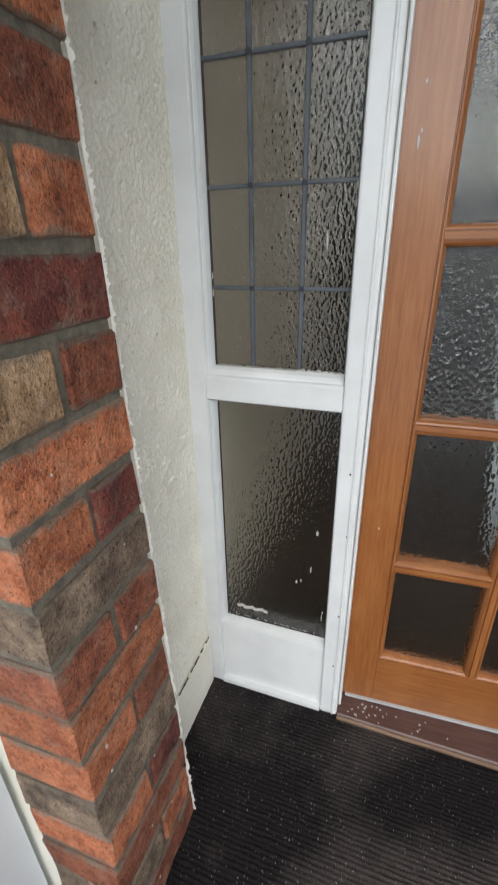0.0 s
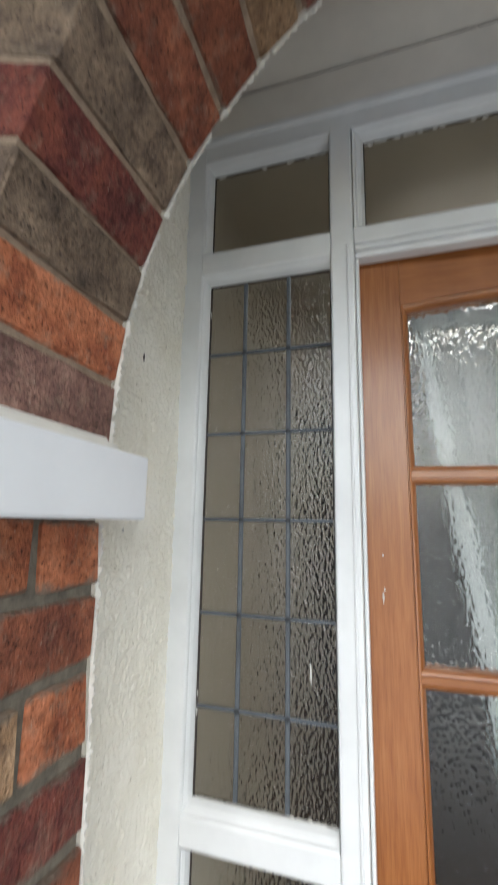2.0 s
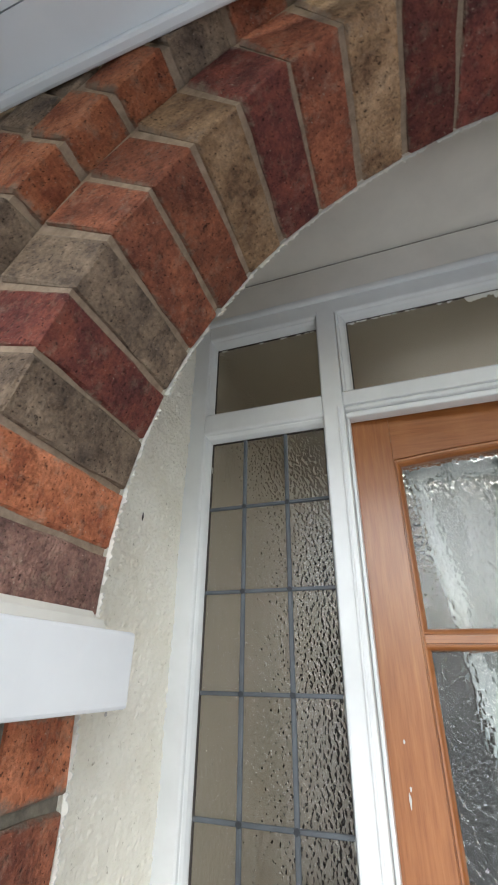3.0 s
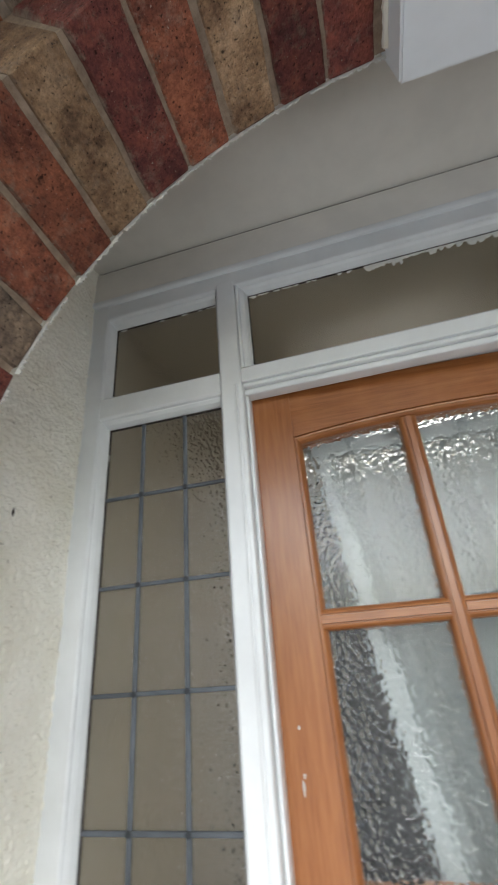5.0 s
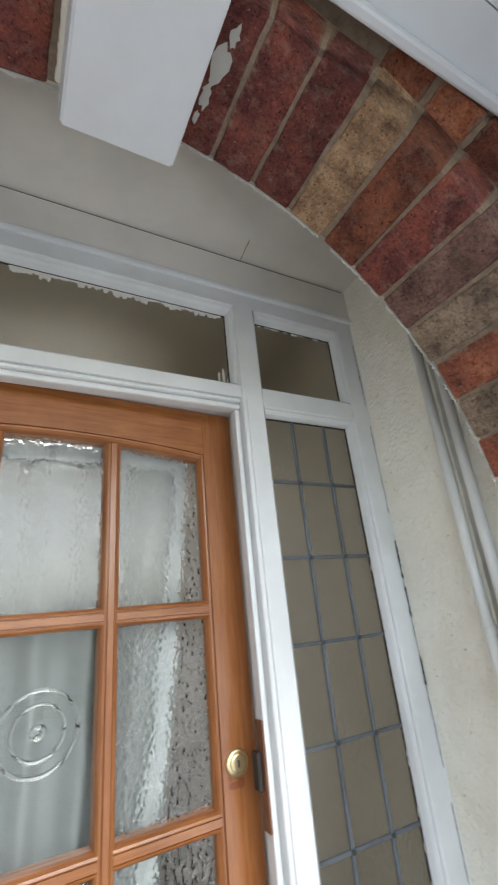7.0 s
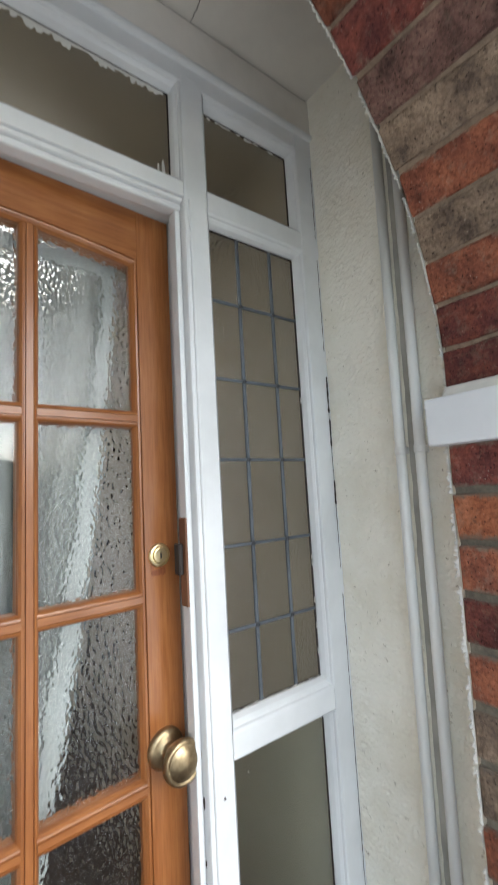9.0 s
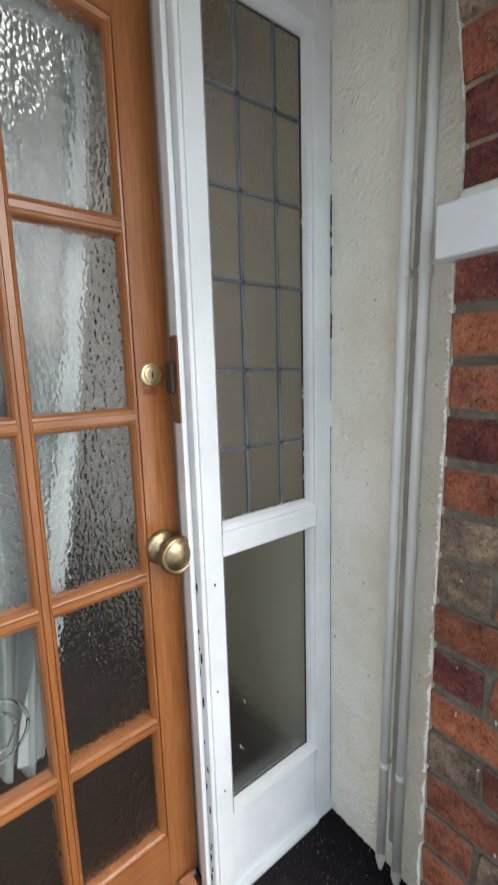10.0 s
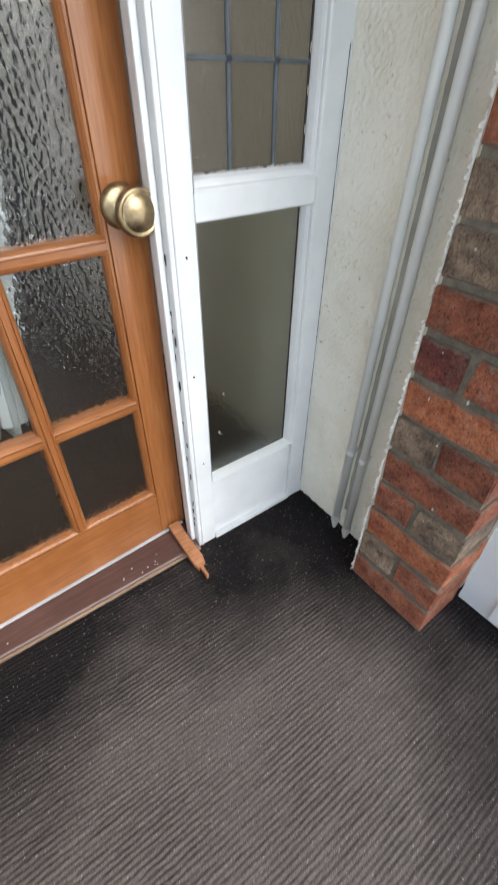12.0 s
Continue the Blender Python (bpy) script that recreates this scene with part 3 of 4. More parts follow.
# ovolo along stiles and bottom rail
OV = [(-0.0125, -0.0002), (-0.0118, 0.0042), (-0.0102, 0.0042), (-0.0095, 0.0012), (-0.006, 0.0022), (-0.002, 0.0068), (0.002, 0.014), (0.002, 0.026)]
part("edge_moulding", ring(PX[0][0], PX[2][1], PZ[0][0], 2.01, [(d, DY + y) for d, y in OV], at=dat), OAK, door)
for k, (z0, z1) in enumerate(PZ):
    for i, (x0, x1) in enumerate(PX):
        zt = 1.996 if k == 4 else z1 + 0.006
        mid = (x0 + x1) / 2
        bull = i == 1 and k in (1, 3)
        mat = CLEAR if bull else HAMMERED
        p = part("pane", box(x0 - 0.008, x1 + 0.008, DY + 0.020, DY + 0.024, z0 - 0.006, zt, at=dat), mat, door, "clear pane with a round bullseye" if bull else "")
        one_sided(p)
        if bull:
            zc = 1.437 if k == 3 else 0.675
            for rr, tube in ((0.064, 0.0036), (0.042, 0.0031), (0.008, 0.0055)):
                q = part("bullseye_ring", rope([(0.829 - dat[0] + rr * math.cos(6.2832 * i / 48), DY + 0.0195 - dat[1], zc - dat[2] + rr * math.sin(6.2832 * i / 48)) for i in range(49)], tube, 8), MOULDED, p, smooth=True)
                q.visible_shadow = False
# lock, knob, latch plate
part("cylinder_lock", lathe([(0.0245, 0.0), (0.0245, -0.003), (0.0225, -0.0055), (0.0195, -0.0065), (0.0185, -0.0045), (0.0165, -0.0045), (0.0158, -0.0085), (0.0135, -0.0095), (0.003, -0.0095)], "y", 32, (1.192 - dat[0], 0, 1.322 - dat[2])), BRIGHT_BRASS, door, "round polished brass cylinder lock")
part("weather_strip", box(D0 + 0.01, D1 - 0.01, DY - 0.006, DY + 0.03, 0.0305, 0.0358, at=dat), ALU, door, "thin dull aluminium strip under the door")
part("keyhole", box(1.1905, 1.1935, DY - 0.0105, DY - 0.006, 1.316, 1.328, at=dat), DARK, door)
part("door_knob", lathe([(0.0398, 0.0000), (0.0398, -0.0034), (0.0363, -0.0090), (0.0304, -0.0123), (0.0187, -0.0146), (0.0146, -0.0213), (0.0140, -0.0358), (0.0170, -0.0426), (0.0257, -0.0470), (0.0351, -0.0526), (0.0404, -0.0605), (0.0415, -0.0672), (0.0398, -0.0728), (0.0369, -0.0750), (0.0339, -0.0745), (0.0322, -0.0728), (0.0304, -0.0745), (0.0234, -0.0784), (0.0117, -0.0812), (0.0035, -0.0818)], "y", 40, (1.193 - dat[0], 0, 0.942 - dat[2])), BRASS, door, "round aged brass door knob on a rose", smooth=True)

# strike plate on the jamb
keep = thing("strike_plate", (1.222, 0.0, 1.31), "rusty brown latch keep let into the white jamb", "latch plate")
kat = keep.location
part("plate", box(1.2150, 1.2200, -0.0145, 0.012, 1.222, 1.398, 0.001, 1, at=kat), RUST, keep)
part("staple", box(1.2050, 1.2149, -0.004, 0.018, 1.284, 1.346, 0.002, 1, at=kat), DARK, keep, "dark iron latch staple")

# sill
sill = thing("door_sill", (0.818, -0.02, 0), "brown painted wooden door sill flecked with white paint", "door sill", kind="structure")
sat = sill.location
bm = bmesh.new()
pr = [(0.12, 0.0), (0.12, 0.030), (0.05, 0.030), (-0.036, 0.016), (-0.040, 0.012), (-0.040, 0.0)]
e = [[bm.verts.new((x - sat[0], y - sat[1], z - sat[2])) for y, z in pr] for x in (DL + 0.001, DR - 0.001)]
for i in range(len(pr)):
    j = (i + 1) % len(pr)
    bm.faces.new((e[0][i], e[0][j], e[1][j], e[1][i]))
bm.faces.new(e[0]); bm.faces.new(e[1])
bmesh.ops.recalc_face_normals(bm, faces=bm.faces)
part("sill_board", bm, SILL, sill)
part("nosing", box(DL + 0.001, DR - 0.001, -0.047, -0.0402, 0.0, 0.012, 0.002, 1, at=sat), NOSING, sill, "worn pale timber nosing")

# splintered strip wedged at the sill end
offcut = thing("timber_offcut", (1.195, -0.05, 0.03), "splintered bare wooden strip lying across the sill end", "wood offcut")
bm = bmesh.new()
outline = [(-0.019, 0.10), (0.016, 0.10), (0.016, 0.02), (0.019, -0.035), (0.015, -0.055), (0.004, -0.058), (0.003, -0.095), (-0.004, -0.098), (-0.006, -0.060), (-0.012, -0.066), (-0.017, -0.045)]
lo = [bm.verts.new((x, y, -0.007 + 0.22 * y)) for x, y in outline]
hi = [bm.verts.new((x, y, 0.007 + 0.22 * y + 0.002 * noise.noise((x * 90, y * 90, 1)))) for x, y in outline]
bm.faces.new(lo[::-1]); bm.faces.new(hi)
for i in range(len(outline)):
    j = (i + 1) % len(outline)
    bm.faces.new((lo[i], lo[j], hi[j], hi[i]))
bmesh.ops.recalc_face_normals(bm, faces=bm.faces)
part("strip", bm, RAW, offcut)

# ---- net curtain ----
bm = bmesh.new()
cz0, cz1, CN, CK = 0.535, 1.990, 110, 80
left = lambda s: 0.497 + 0.195 * s
right = lambda s: 1.140 - 0.120 * s - 0.100 * s ** 2.2
grid = []
for k in range(CK + 1):
    s = k / CK
    z = cz1 + (cz0 - cz1) * s
    line = []
    for i in range(CN + 1):
        u = i / CN
        x = left(s) + (right(s) - left(s)) * u
        fold = 0.027 * math.sin(u * 34 + 1.2 * math.sin(s * 3)) + 0.006 * math.sin(u * 71 + 2 + s) + 0.004 * math.sin(u * 19 - 4 * s)
        hem = -0.030 * abs(math.sin(u * 4.6 + 0.4)) * max(0, s - 0.9) * 10
        line.append(bm.verts.new((x, 0.115 + fold * (0.6 + 0.5 * s), z + hem)))
    grid.append(line)
for a, c in zip(grid, grid[1:]):
    for i in range(CN):
        bm.faces.new((a[i], a[i + 1], c[i + 1], c[i]))
curtain = thing("net_curtain", (0.82, 0.115, 1.99), "white net curtain gathered behind the door glass", "curtain")
cl = part("cloth", bm, LACE, curtain, smooth=True)
cl.matrix_parent_inverse = Matrix.Translation(-curtain.location)
for side, edge in (("left", left), ("right", right)):
    bm = bmesh.new()
    prev = None
    for k in range(61):
        s_ = k / 60
        z = cz1 + (cz0 - cz1) * s_
        w = 0.026 + 0.030 * s_ + 0.004 * math.sin(k * 0.7)
        e0 = edge(s_)
        e1 = e0 + w if side == "left" else e0 - w
        cur = [bm.verts.new((e0 - 0.82, -0.012 + 0.004 * math.sin(k * 0.9), z - 1.99)), bm.verts.new(((e0 + e1) / 2 - 0.82, -0.020, z - 1.99)), bm.verts.new((e1 - 0.82, -0.010, z - 1.99))]
        if prev:
            for i in range(2):
                bm.faces.new((prev[i], prev[i + 1], cur[i + 1], cur[i]))
        prev = cur
    part("edge_fold", bm, LACE_THICK, curtain, "doubled edge fold of the net", smooth=True)
part("header_tape", box(0.495, 1.125, 0.100, 0.102, 1.945, 1.988, at=curtain.location), LACE_THICK, curtain)
curtain.rotation_euler = (0, 0, radians(2.0))
curtain.location.y += 0.012
part("curtain_wire", rope([(0.47 - 0.82, 0, -0.012), (1.15 - 0.82, 0, -0.012)], 0.002), DARK, curtain)

# ---- hall behind the screen ----
for name, xa, xb in (("hall_wall_west", HALL_X[0] - 0.1, HALL_X[0]), ("hall_wall_east", HALL_X[1], HALL_X[1] + 0.1)):
    tagged(part(name, box(xa, xb, 0.07, 3.2, 0, 2.6), HALL), "plain beige wall of the dim hall", "wall", kind="structure")
tagged(part("hall_wall_north", box(-0.5, 2.5, 3.2, 3.3, 0, 2.6), HALL_END_SHADE), "end wall of the hall, its shade put into a near black colour", "wall", kind="structure")
for name, bx in (("hall_wall_south_left", (-0.5, XL - 0.01, 0.014, 0.068, 0, 2.6)), ("hall_wall_south_right", (XR + 0.01, 2.5, 0.014, 0.068, 0, 2.6)), ("hall_wall_over", (XL - 0.01, XR + 0.01, 0.04, 0.068, 2.44, 2.6))):
    tagged(part(name, box(*bx), HALL), "plain beige wall of the dim hall", "wall", kind="structure")
tagged(part("hall_floor", box(-0.5, 2.5, 0.09, 3.3, -0.05, 0.012), HALL_FLOOR), "brown carpet of the dim hall", "floor", kind="structure")
bm = box(-0.5, LAMP_HOLE[0], 0.0, 3.3, 2.6, 2.7)
for bx in ((LAMP_HOLE[1], 2.5, 0.0, 3.3), (LAMP_HOLE[0], LAMP_HOLE[1], 0.0, LAMP_HOLE[2]), (LAMP_HOLE[0], LAMP_HOLE[1], LAMP_HOLE[3], 3.3)):
    box(*bx, 2.6, 2.7, bm=bm)
tagged(part("hall_ceiling", bm, HALL), "plain hall ceiling with an opening added for an unseen lamp", "ceiling", kind="structure")

# ---- outer porch ----
for name, x0, x1 in (("porch_wall_west", PX0 - 0.06, PX0), ("porch_wall_east", PX1, PX1 + 0.06)):
    bm = box(x0, x1, -0.95, YA, 0, 2.6)
    # unseen openings added here for the side fill lamps
    for y0_, y1_, z0_, z1_ in ((PY, -1.45, 0, 2.6), (-1.45, -0.95, 0, 0.3), (-1.45, -0.95, 1.5, 2.6)):
        box(x0, x1, y0_, y1_, z0_, z1_, bm=bm)
    tagged(part(name, bm, PLASTIC), "white plastic clad side wall of the outer porch", "wall", kind="structure")
pc = thing("porch_ceiling", (0.82, -1.2, PORCH_CEIL), "white plastic boarded ceiling of the outer porch", "ceiling", kind="structure")
bm = bmesh.new()
y = YO - 0.002
while y > PY:
    box(PX0, PX1, max(y - 0.098, PY), y - 0.0, PORCH_CEIL, PORCH_CEIL + 0.012, bm=bm)
    y -= 0.1
box(PX0, PX1, PY, -0.30, PORCH_CEIL + 0.2, PORCH_CEIL + 0.26, bm=bm)
part("boards", bm, PLASTIC, pc).matrix_parent_inverse = Matrix.Translation(-pc.location)
for x0, x1 in ((PX0, PX0 + 0.022), (PX1 - 0.022, PX1)):
    part("edge_trim", box(x0, x1, PY, YO, PORCH_CEIL - 0.02, PORCH_CEIL - 0.001, 0.006, at=pc.location), PLASTIC, pc)
part("edge_trim", box(PX0 + 0.022, PX1 - 0.022, YO - 0.024, YO - 0.003, PORCH_CEIL - 0.018, PORCH_CEIL - 0.001, 0.006, at=pc.location), PLASTIC, pc)

tagged(part("baseboard", box(PX1 - 0.014, PX1, PY, -0.70, 0.02, 0.10, 0.004), PLASTIC), "white skirting strip on the porch wall", "skirting", kind="structure")

# ---- pipes ----
def pipe(y, z_end):
    p = thing("pipe", (XR - 0.022, y, z_end), "cream painted copper pipe clipped upright to the rendered wall", "pipe", "pipes on the wall")
    part("tube", lathe([(0.0115, 0), (0.0115, CEIL - z_end)], "z", 16), PIPE, p, smooth=True)
    for z in (1.515, 0.33):
        part("pipe_clip", lathe([(0.0120, z - z_end - 0.008), (0.0132, z - z_end - 0.006), (0.0132, z - z_end + 0.006), (0.0120, z - z_end + 0.008)], "z", 16), PIPE, p)
        part("clip_foot", box(0.006, 0.030, -0.006, 0.006, z - z_end - 0.008, z - z_end + 0.008, 0.002), PIPE, p)
    part("end_fitting", lathe([(0.006, -0.05), (0.006, -0.035), (0.010, -0.034), (0.010, -0.02), (0.0135, -0.019), (0.0135, 0.004)], "z", 8), OLD, p, "tarnished fitting at the pipe's lower end")
    p.rotation_euler.x = radians(0.95)   # the pair leans a little
    return p


pipe(-0.228, 0.056)
pipe(-0.275, 0.046)

bare = thing("bare_render", (XR, -0.27, 0.1), "grey unpainted strip of render behind the pipes", "render strip", kind="structure")
bm = bmesh.new()
pv = []
for k in range(161):
    z = 0.09 + (CEIL - 0.10) * k / 160 - 0.1
    ya, yb = -0.265 - 0.0165 * z - 0.003 * noise.noise((k * 0.35, 2, 2)), -0.238 - 0.0165 * z + 0.003 * noise.noise((k * 0.3, 7, 2))
    pv.append([bm.verts.new((x + 0.0012 * noise.noise((k * 0.8, y * 200, 4)), y + 0.27, z)) for x, y in ((0.004, ya), (-0.0028, ya), (-0.0034, (ya + yb) / 2), (-0.0028, yb), (0.004, yb))])
for a, c in zip(pv, pv[1:]):
    for i in range(4):
        bm.faces.new((a[i], c[i], c[i + 1], a[i + 1]))
bmesh.ops.recalc_face_normals(bm, faces=bm.faces)
part("strip", bm, RENDER, bare)

# ---- brick arch and piers ----
arch = thing("brick_arch", (ARCH_X, YB, 0), "weathered red and brown brick arch with recessed mortar", "brick arch", kind="structure")
aat = arch.location
rnd = random.Random(11)


def wedge_mesh(w0, w1, h, d, seed):
    """A voussoir: width w0 at the inner face, w1 at the outer, height h, depth d; worn corners."""
    r_ = random.Random(seed)
    j = lambda s: r_.uniform(-s, s)
    bm = bmesh.new()
    vs = []
    for y in (0, d):
        for z, w in ((0, w0), (h, w1)):
            for sx in (-1, 1):
                vs.append(bm.verts.new((sx * w / 2 + j(0.0022), y + j(0.003), z + j(0.002))))
    for q in ((0, 1, 3, 2), (4, 6, 7, 5), (0, 4, 5, 1), (2, 3, 7, 6), (0, 2, 6, 4), (1, 5, 7, 3)):
        bm.faces.new([vs[i] for i in q])
    long_ = [e_ for e_ in bm.edges if abs((e_.verts[0].co - e_.verts[1].co).y) > 0.5 * d]
    bmesh.ops.subdivide_edges(bm, edges=long_, cuts=4, use_grid_fill=True)
    bmesh.ops.recalc_face_normals(bm, faces=bm.faces)
    sharp = [e_ for e_ in bm.edges if e_.calc_face_angle(0) > 0.5]
    bmesh.ops.bevel(bm, geom=sharp, offset=0.0035, segments=1, affect="EDGES")
    for v_ in bm.verts:
        v_.co.x += j(0.0020)
        v_.co.z += j(0.0014)
        v_.co.y += j(0.0014)
    me = bpy.data.meshes.new("brick")
    bm.to_mesh(me)
    bm.free()
    return me


MESH = {}


def brick(parent, key, dims, m):
    tone = key + ("a" if parent is arch else "p")
    v_ = rnd.randrange(5)
    k = (tuple(round(a, 3) for a in dims), v_, tone)
    if k not in MESH:
        MESH[k] = wedge_mesh(*dims, seed=hash((k[0], v_)) % 9999)
        MESH[k].materials.append(BRICK[tone])
    ob = new("brick", MESH[k])
    ob.parent = parent
    ob.matrix_basis = Matrix.Translation(-parent.location) @ m @ pose(0, 0, 0, rnd.uniform(-.4, .4), rnd.uniform(-.4, .4), rnd.uniform(-.4, .4))
    return ob


# bricks of the inner ring, springing to key on either side
LEFT_TONES, RIGHT_TONES = "mogpgrrbprbpp", "pprgrgmprbppp"
OUTER_TONES = {-1: "rgoggooogrrgor", 1: "rgrorgrrorgrpr"}
KEY = math.asin(0.095 / ARCH_R)
def half(tones, side):
    a0 = -0.050
    n_ = len(tones)
    step = (math.pi / 2 - KEY - a0) / n_
    for i, tone in enumerate(tones):
        a = a0 + (i + 0.5) * step
        th = a if side > 0 else math.pi - a
        x, z = ARCH_X + ARCH_R * math.cos(th), ARCH_Z + ARCH_R * math.sin(th)
        w0 = ARCH_R * step - 0.0095
        w1 = w0 * RING_R / ARCH_R
        brick(arch, tone, (w0, w1, RING_R - ARCH_R - 0.006, YB - YA), Matrix.Translation((x, YA, z)) @ Matrix.Rotation(math.pi / 2 - th, 4, "Y"))
    # outer ring, proud of the inner one
    m_ = int(n_ * 1.12)
    st = (math.pi / 2 - a0) / m_
    for i in range(m_):
        th = a0 + (i + 0.5) * st
        th = th if side > 0 else math.pi - th
        R2 = RING_R + 0.006
        x, z = ARCH_X + R2 * math.cos(th), ARCH_Z + R2 * math.sin(th)
        if z > PORCH_CEIL + 0.1:
            continue
        w0 = R2 * st - 0.012
        brick(arch, OUTER_TONES[side][i % 14], (w0, w0 * 1.1, 0.108, 0.10), Matrix.Translation((x, YO, z)) @ Matrix.Rotation(math.pi / 2 - th, 4, "Y"))


half(LEFT_TONES, -1)
half(RIGHT_TONES, 1)


# bricks of the wall outside the rings
for side in (-1, 1):
    for i in range(12):
        th = 0.10 + i * 0.085
        R3 = RING_R + 0.127
        th = th if side > 0 else math.pi - th
        x, z = ARCH_X + R3 * math.cos(th), ARCH_Z + R3 * math.sin(th)
        if PX0 - 0.05 < x < PX1 + 0.05 and z < PORCH_CEIL + 0.05:
            brick(arch, rnd.choice("orrggp"), (R3 * 0.085 - 0.012, R3 * 0.085 - 0.008, 0.10, 0.09), Matrix.Translation((x, YO, z)) @ Matrix.Rotation(math.pi / 2 - th, 4, "Y"))


def sector(r0, r1, y0, y1, a0, a1, n_=64):
    bm = bmesh.new()
    lp = []
    for i in range(n_ + 1):
        a = a0 + (a1 - a0) * i / n_
        lp.append([bm.verts.new((r_ * math.cos(a), y - aat[1], ARCH_Z + r_ * math.sin(a))) for r_, y in ((r0, y0), (r1, y0), (r1, y1), (r0, y1))])
    for a, c in zip(lp, lp[1:]):
        for i in range(4):
            j = (i + 1) % 4
            bm.faces.new((a[i], a[j], c[j], c[i]))
    bm.faces.new(lp[0]); bm.faces.new(lp[-1])
    bmesh.ops.recalc_face_normals(bm, faces=bm.faces)
    return bm


part("mortar", sector(ARCH_R + 0.0065, RING_R + 0.004, YA + 0.005, YB - 0.003, -0.08, math.pi + 0.08), MORTAR, arch)
part("mortar", sector(RING_R + 0.012, RING_R + 0.30, YO + 0.007, YB - 0.003, -0.08, math.pi + 0.08), MORTAR, arch)
def ragged(spots, seed, most):
    """A torn strip of dried paint: spots are (point, outward direction); its free edge is chipped."""
    r_ = random.Random(seed)
    bm = bmesh.new()
    lp = []
    for p, o in spots:
        w = 0.0012 + most * r_.random() ** 2.2
        p, o = Vector(p), Vector(o)
        jut = Vector((0, r_.uniform(-0.0012, 0.0012), 0))
        lp.append([bm.verts.new(q) for q in (p - 0.003 * o - Vector((0, 0.0012, 0)), p + w * o - Vector((0, 0.0014, 0)) + jut, p + w * o + Vector((0, 0.0010, 0)) + jut, p - 0.003 * o + Vector((0, 0.0015, 0)))])
    for a, c in zip(lp, lp[1:]):
        for i in range(4):
            j = (i + 1) % 4
            bm.faces.new((a[i], a[j], c[j], c[i]))
    bm.faces.new(lp[0]); bm.faces.new(lp[-1])
    bmesh.ops.recalc_face_normals(bm, faces=bm.faces)
    return bm


# ragged, broken white paint where the brick meets the render and ceiling
seg = []
for i in range(900):
    a = -0.05 + (math.pi + 0.10) * i / 899
    if noise.noise((i * 0.065, 3, 9)) < -0.30 or i == 899:
        if len(seg) > 3:
            part("paint_line", ragged(seg, i, 0.0075), RIDGE, arch, "ragged white paint along the brick edge")
        seg = []
        continue
    rr = ARCH_R + 0.001 + 0.003 * noise.noise((i * 0.12, 0, 5))
    seg.append(((rr * math.cos(a), 0.0025, ARCH_Z + rr * math.sin(a)), (-math.cos(a), 0, -math.sin(a))))
# wall filling above the arch, behind the porch ceiling line
tagged(part("wall_over_arch", box(PX0, PX1, YA, YB - 0.004, 2.60, 2.68), MORTAR), "plain wall closing the space above the arch", "wall", kind="structure")

# keystone
ks = thing("keystone", (0.857, YA, 2.348), "white painted stone keystone at the crown of the arch", "keystone")
bm = bmesh.new()
vs = [bm.verts.new((sx * w, y - YA, z - 2.348)) for y in (YO - 0.05, YB + 0.014) for z, w in ((2.348, 0.094), (2.62, 0.118)) for sx in (-1, 1)]
for q in ((0, 1, 3, 2), (4, 6, 7, 5), (0, 4, 5, 1), (2, 3, 7, 6), (0, 2, 6, 4), (1, 5, 7, 3)):
    bm.faces.new([vs[i] for i in q])
bmesh.ops.recalc_face_normals(bm, faces=bm.faces)
bmesh.ops.bevel(bm, geom=list(bm.edges), offset=0.004, segments=2, affect="EDGES")
part("stone", bm, BLOCK, ks)
part("caulk_bead", rope([(-0.1015 + 0.002 * noise.noise((i, 1, 1)), 0.02 + 0.2 * i / 24, 0.063 + 0.003 * noise.noise((i, 4, 1))) for i in range(25)], 0.006, 6, 0.5), CREAM, ks, "cream caulk bead beside the stone")

for k, (x, y, w, h) in enumerate(((0.982, -0.520, 0.030, 0.070), (0.978, -0.470, 0.020, 0.050), (0.988, -0.565, 0.016, 0.036), (0.975, -0.432, 0.010, 0.026))):
    r_ = random.Random(k)
    bm = bmesh.new()
    z = ARCH_Z + math.sqrt(ARCH_R ** 2 - (x - ARCH_X) ** 2)
    rim = [(w / 2 * r_.uniform(0.5, 1.15) * math.cos(6.2832 * i / 15), h / 2 * r_.uniform(0.6, 1.15) * math.sin(6.2832 * i / 15)) for i in range(15)]
    lo, hi = [[bm.verts.new((x + u - ARCH_X, y + v_ - YB, z + d - u * (x - ARCH_X) / ARCH_R)) for u, v_ in rim] for d in (-0.002, 0.004)]
    bm.faces.new(lo[::-1]); bm.faces.new(hi)
    for i in range(15):
        bm.faces.new((lo[i], lo[(i + 1) % 15], hi[(i + 1) % 15], hi[i]))
    bmesh.ops.recalc_face_normals(bm, faces=bm.faces)
    part("old_paint_patch", bm, OLD, arch, "flaking patch of old white paint beside the keystone")

# impost blocks
def impost(x0, x1, z0, z1):
    b_ = thing("impost_block", ((x0 + x1) / 2, YB, z0), "white painted impost block between pier and arch", "impost block", "impost blocks")
    part("stone", box(x0, x1, YO - 0.03, YB + 0.02, z0, z1, 0.004, 2, at=b_.location), BLOCK, b_)


impost(PX0 + 0.005, PIER_L + 0.045, 1.512, 1.598)
impost(PIER_R - 0.025, PX1 - 0.005, 1.510, 1.600)

# piers
COURSE = 0.0950


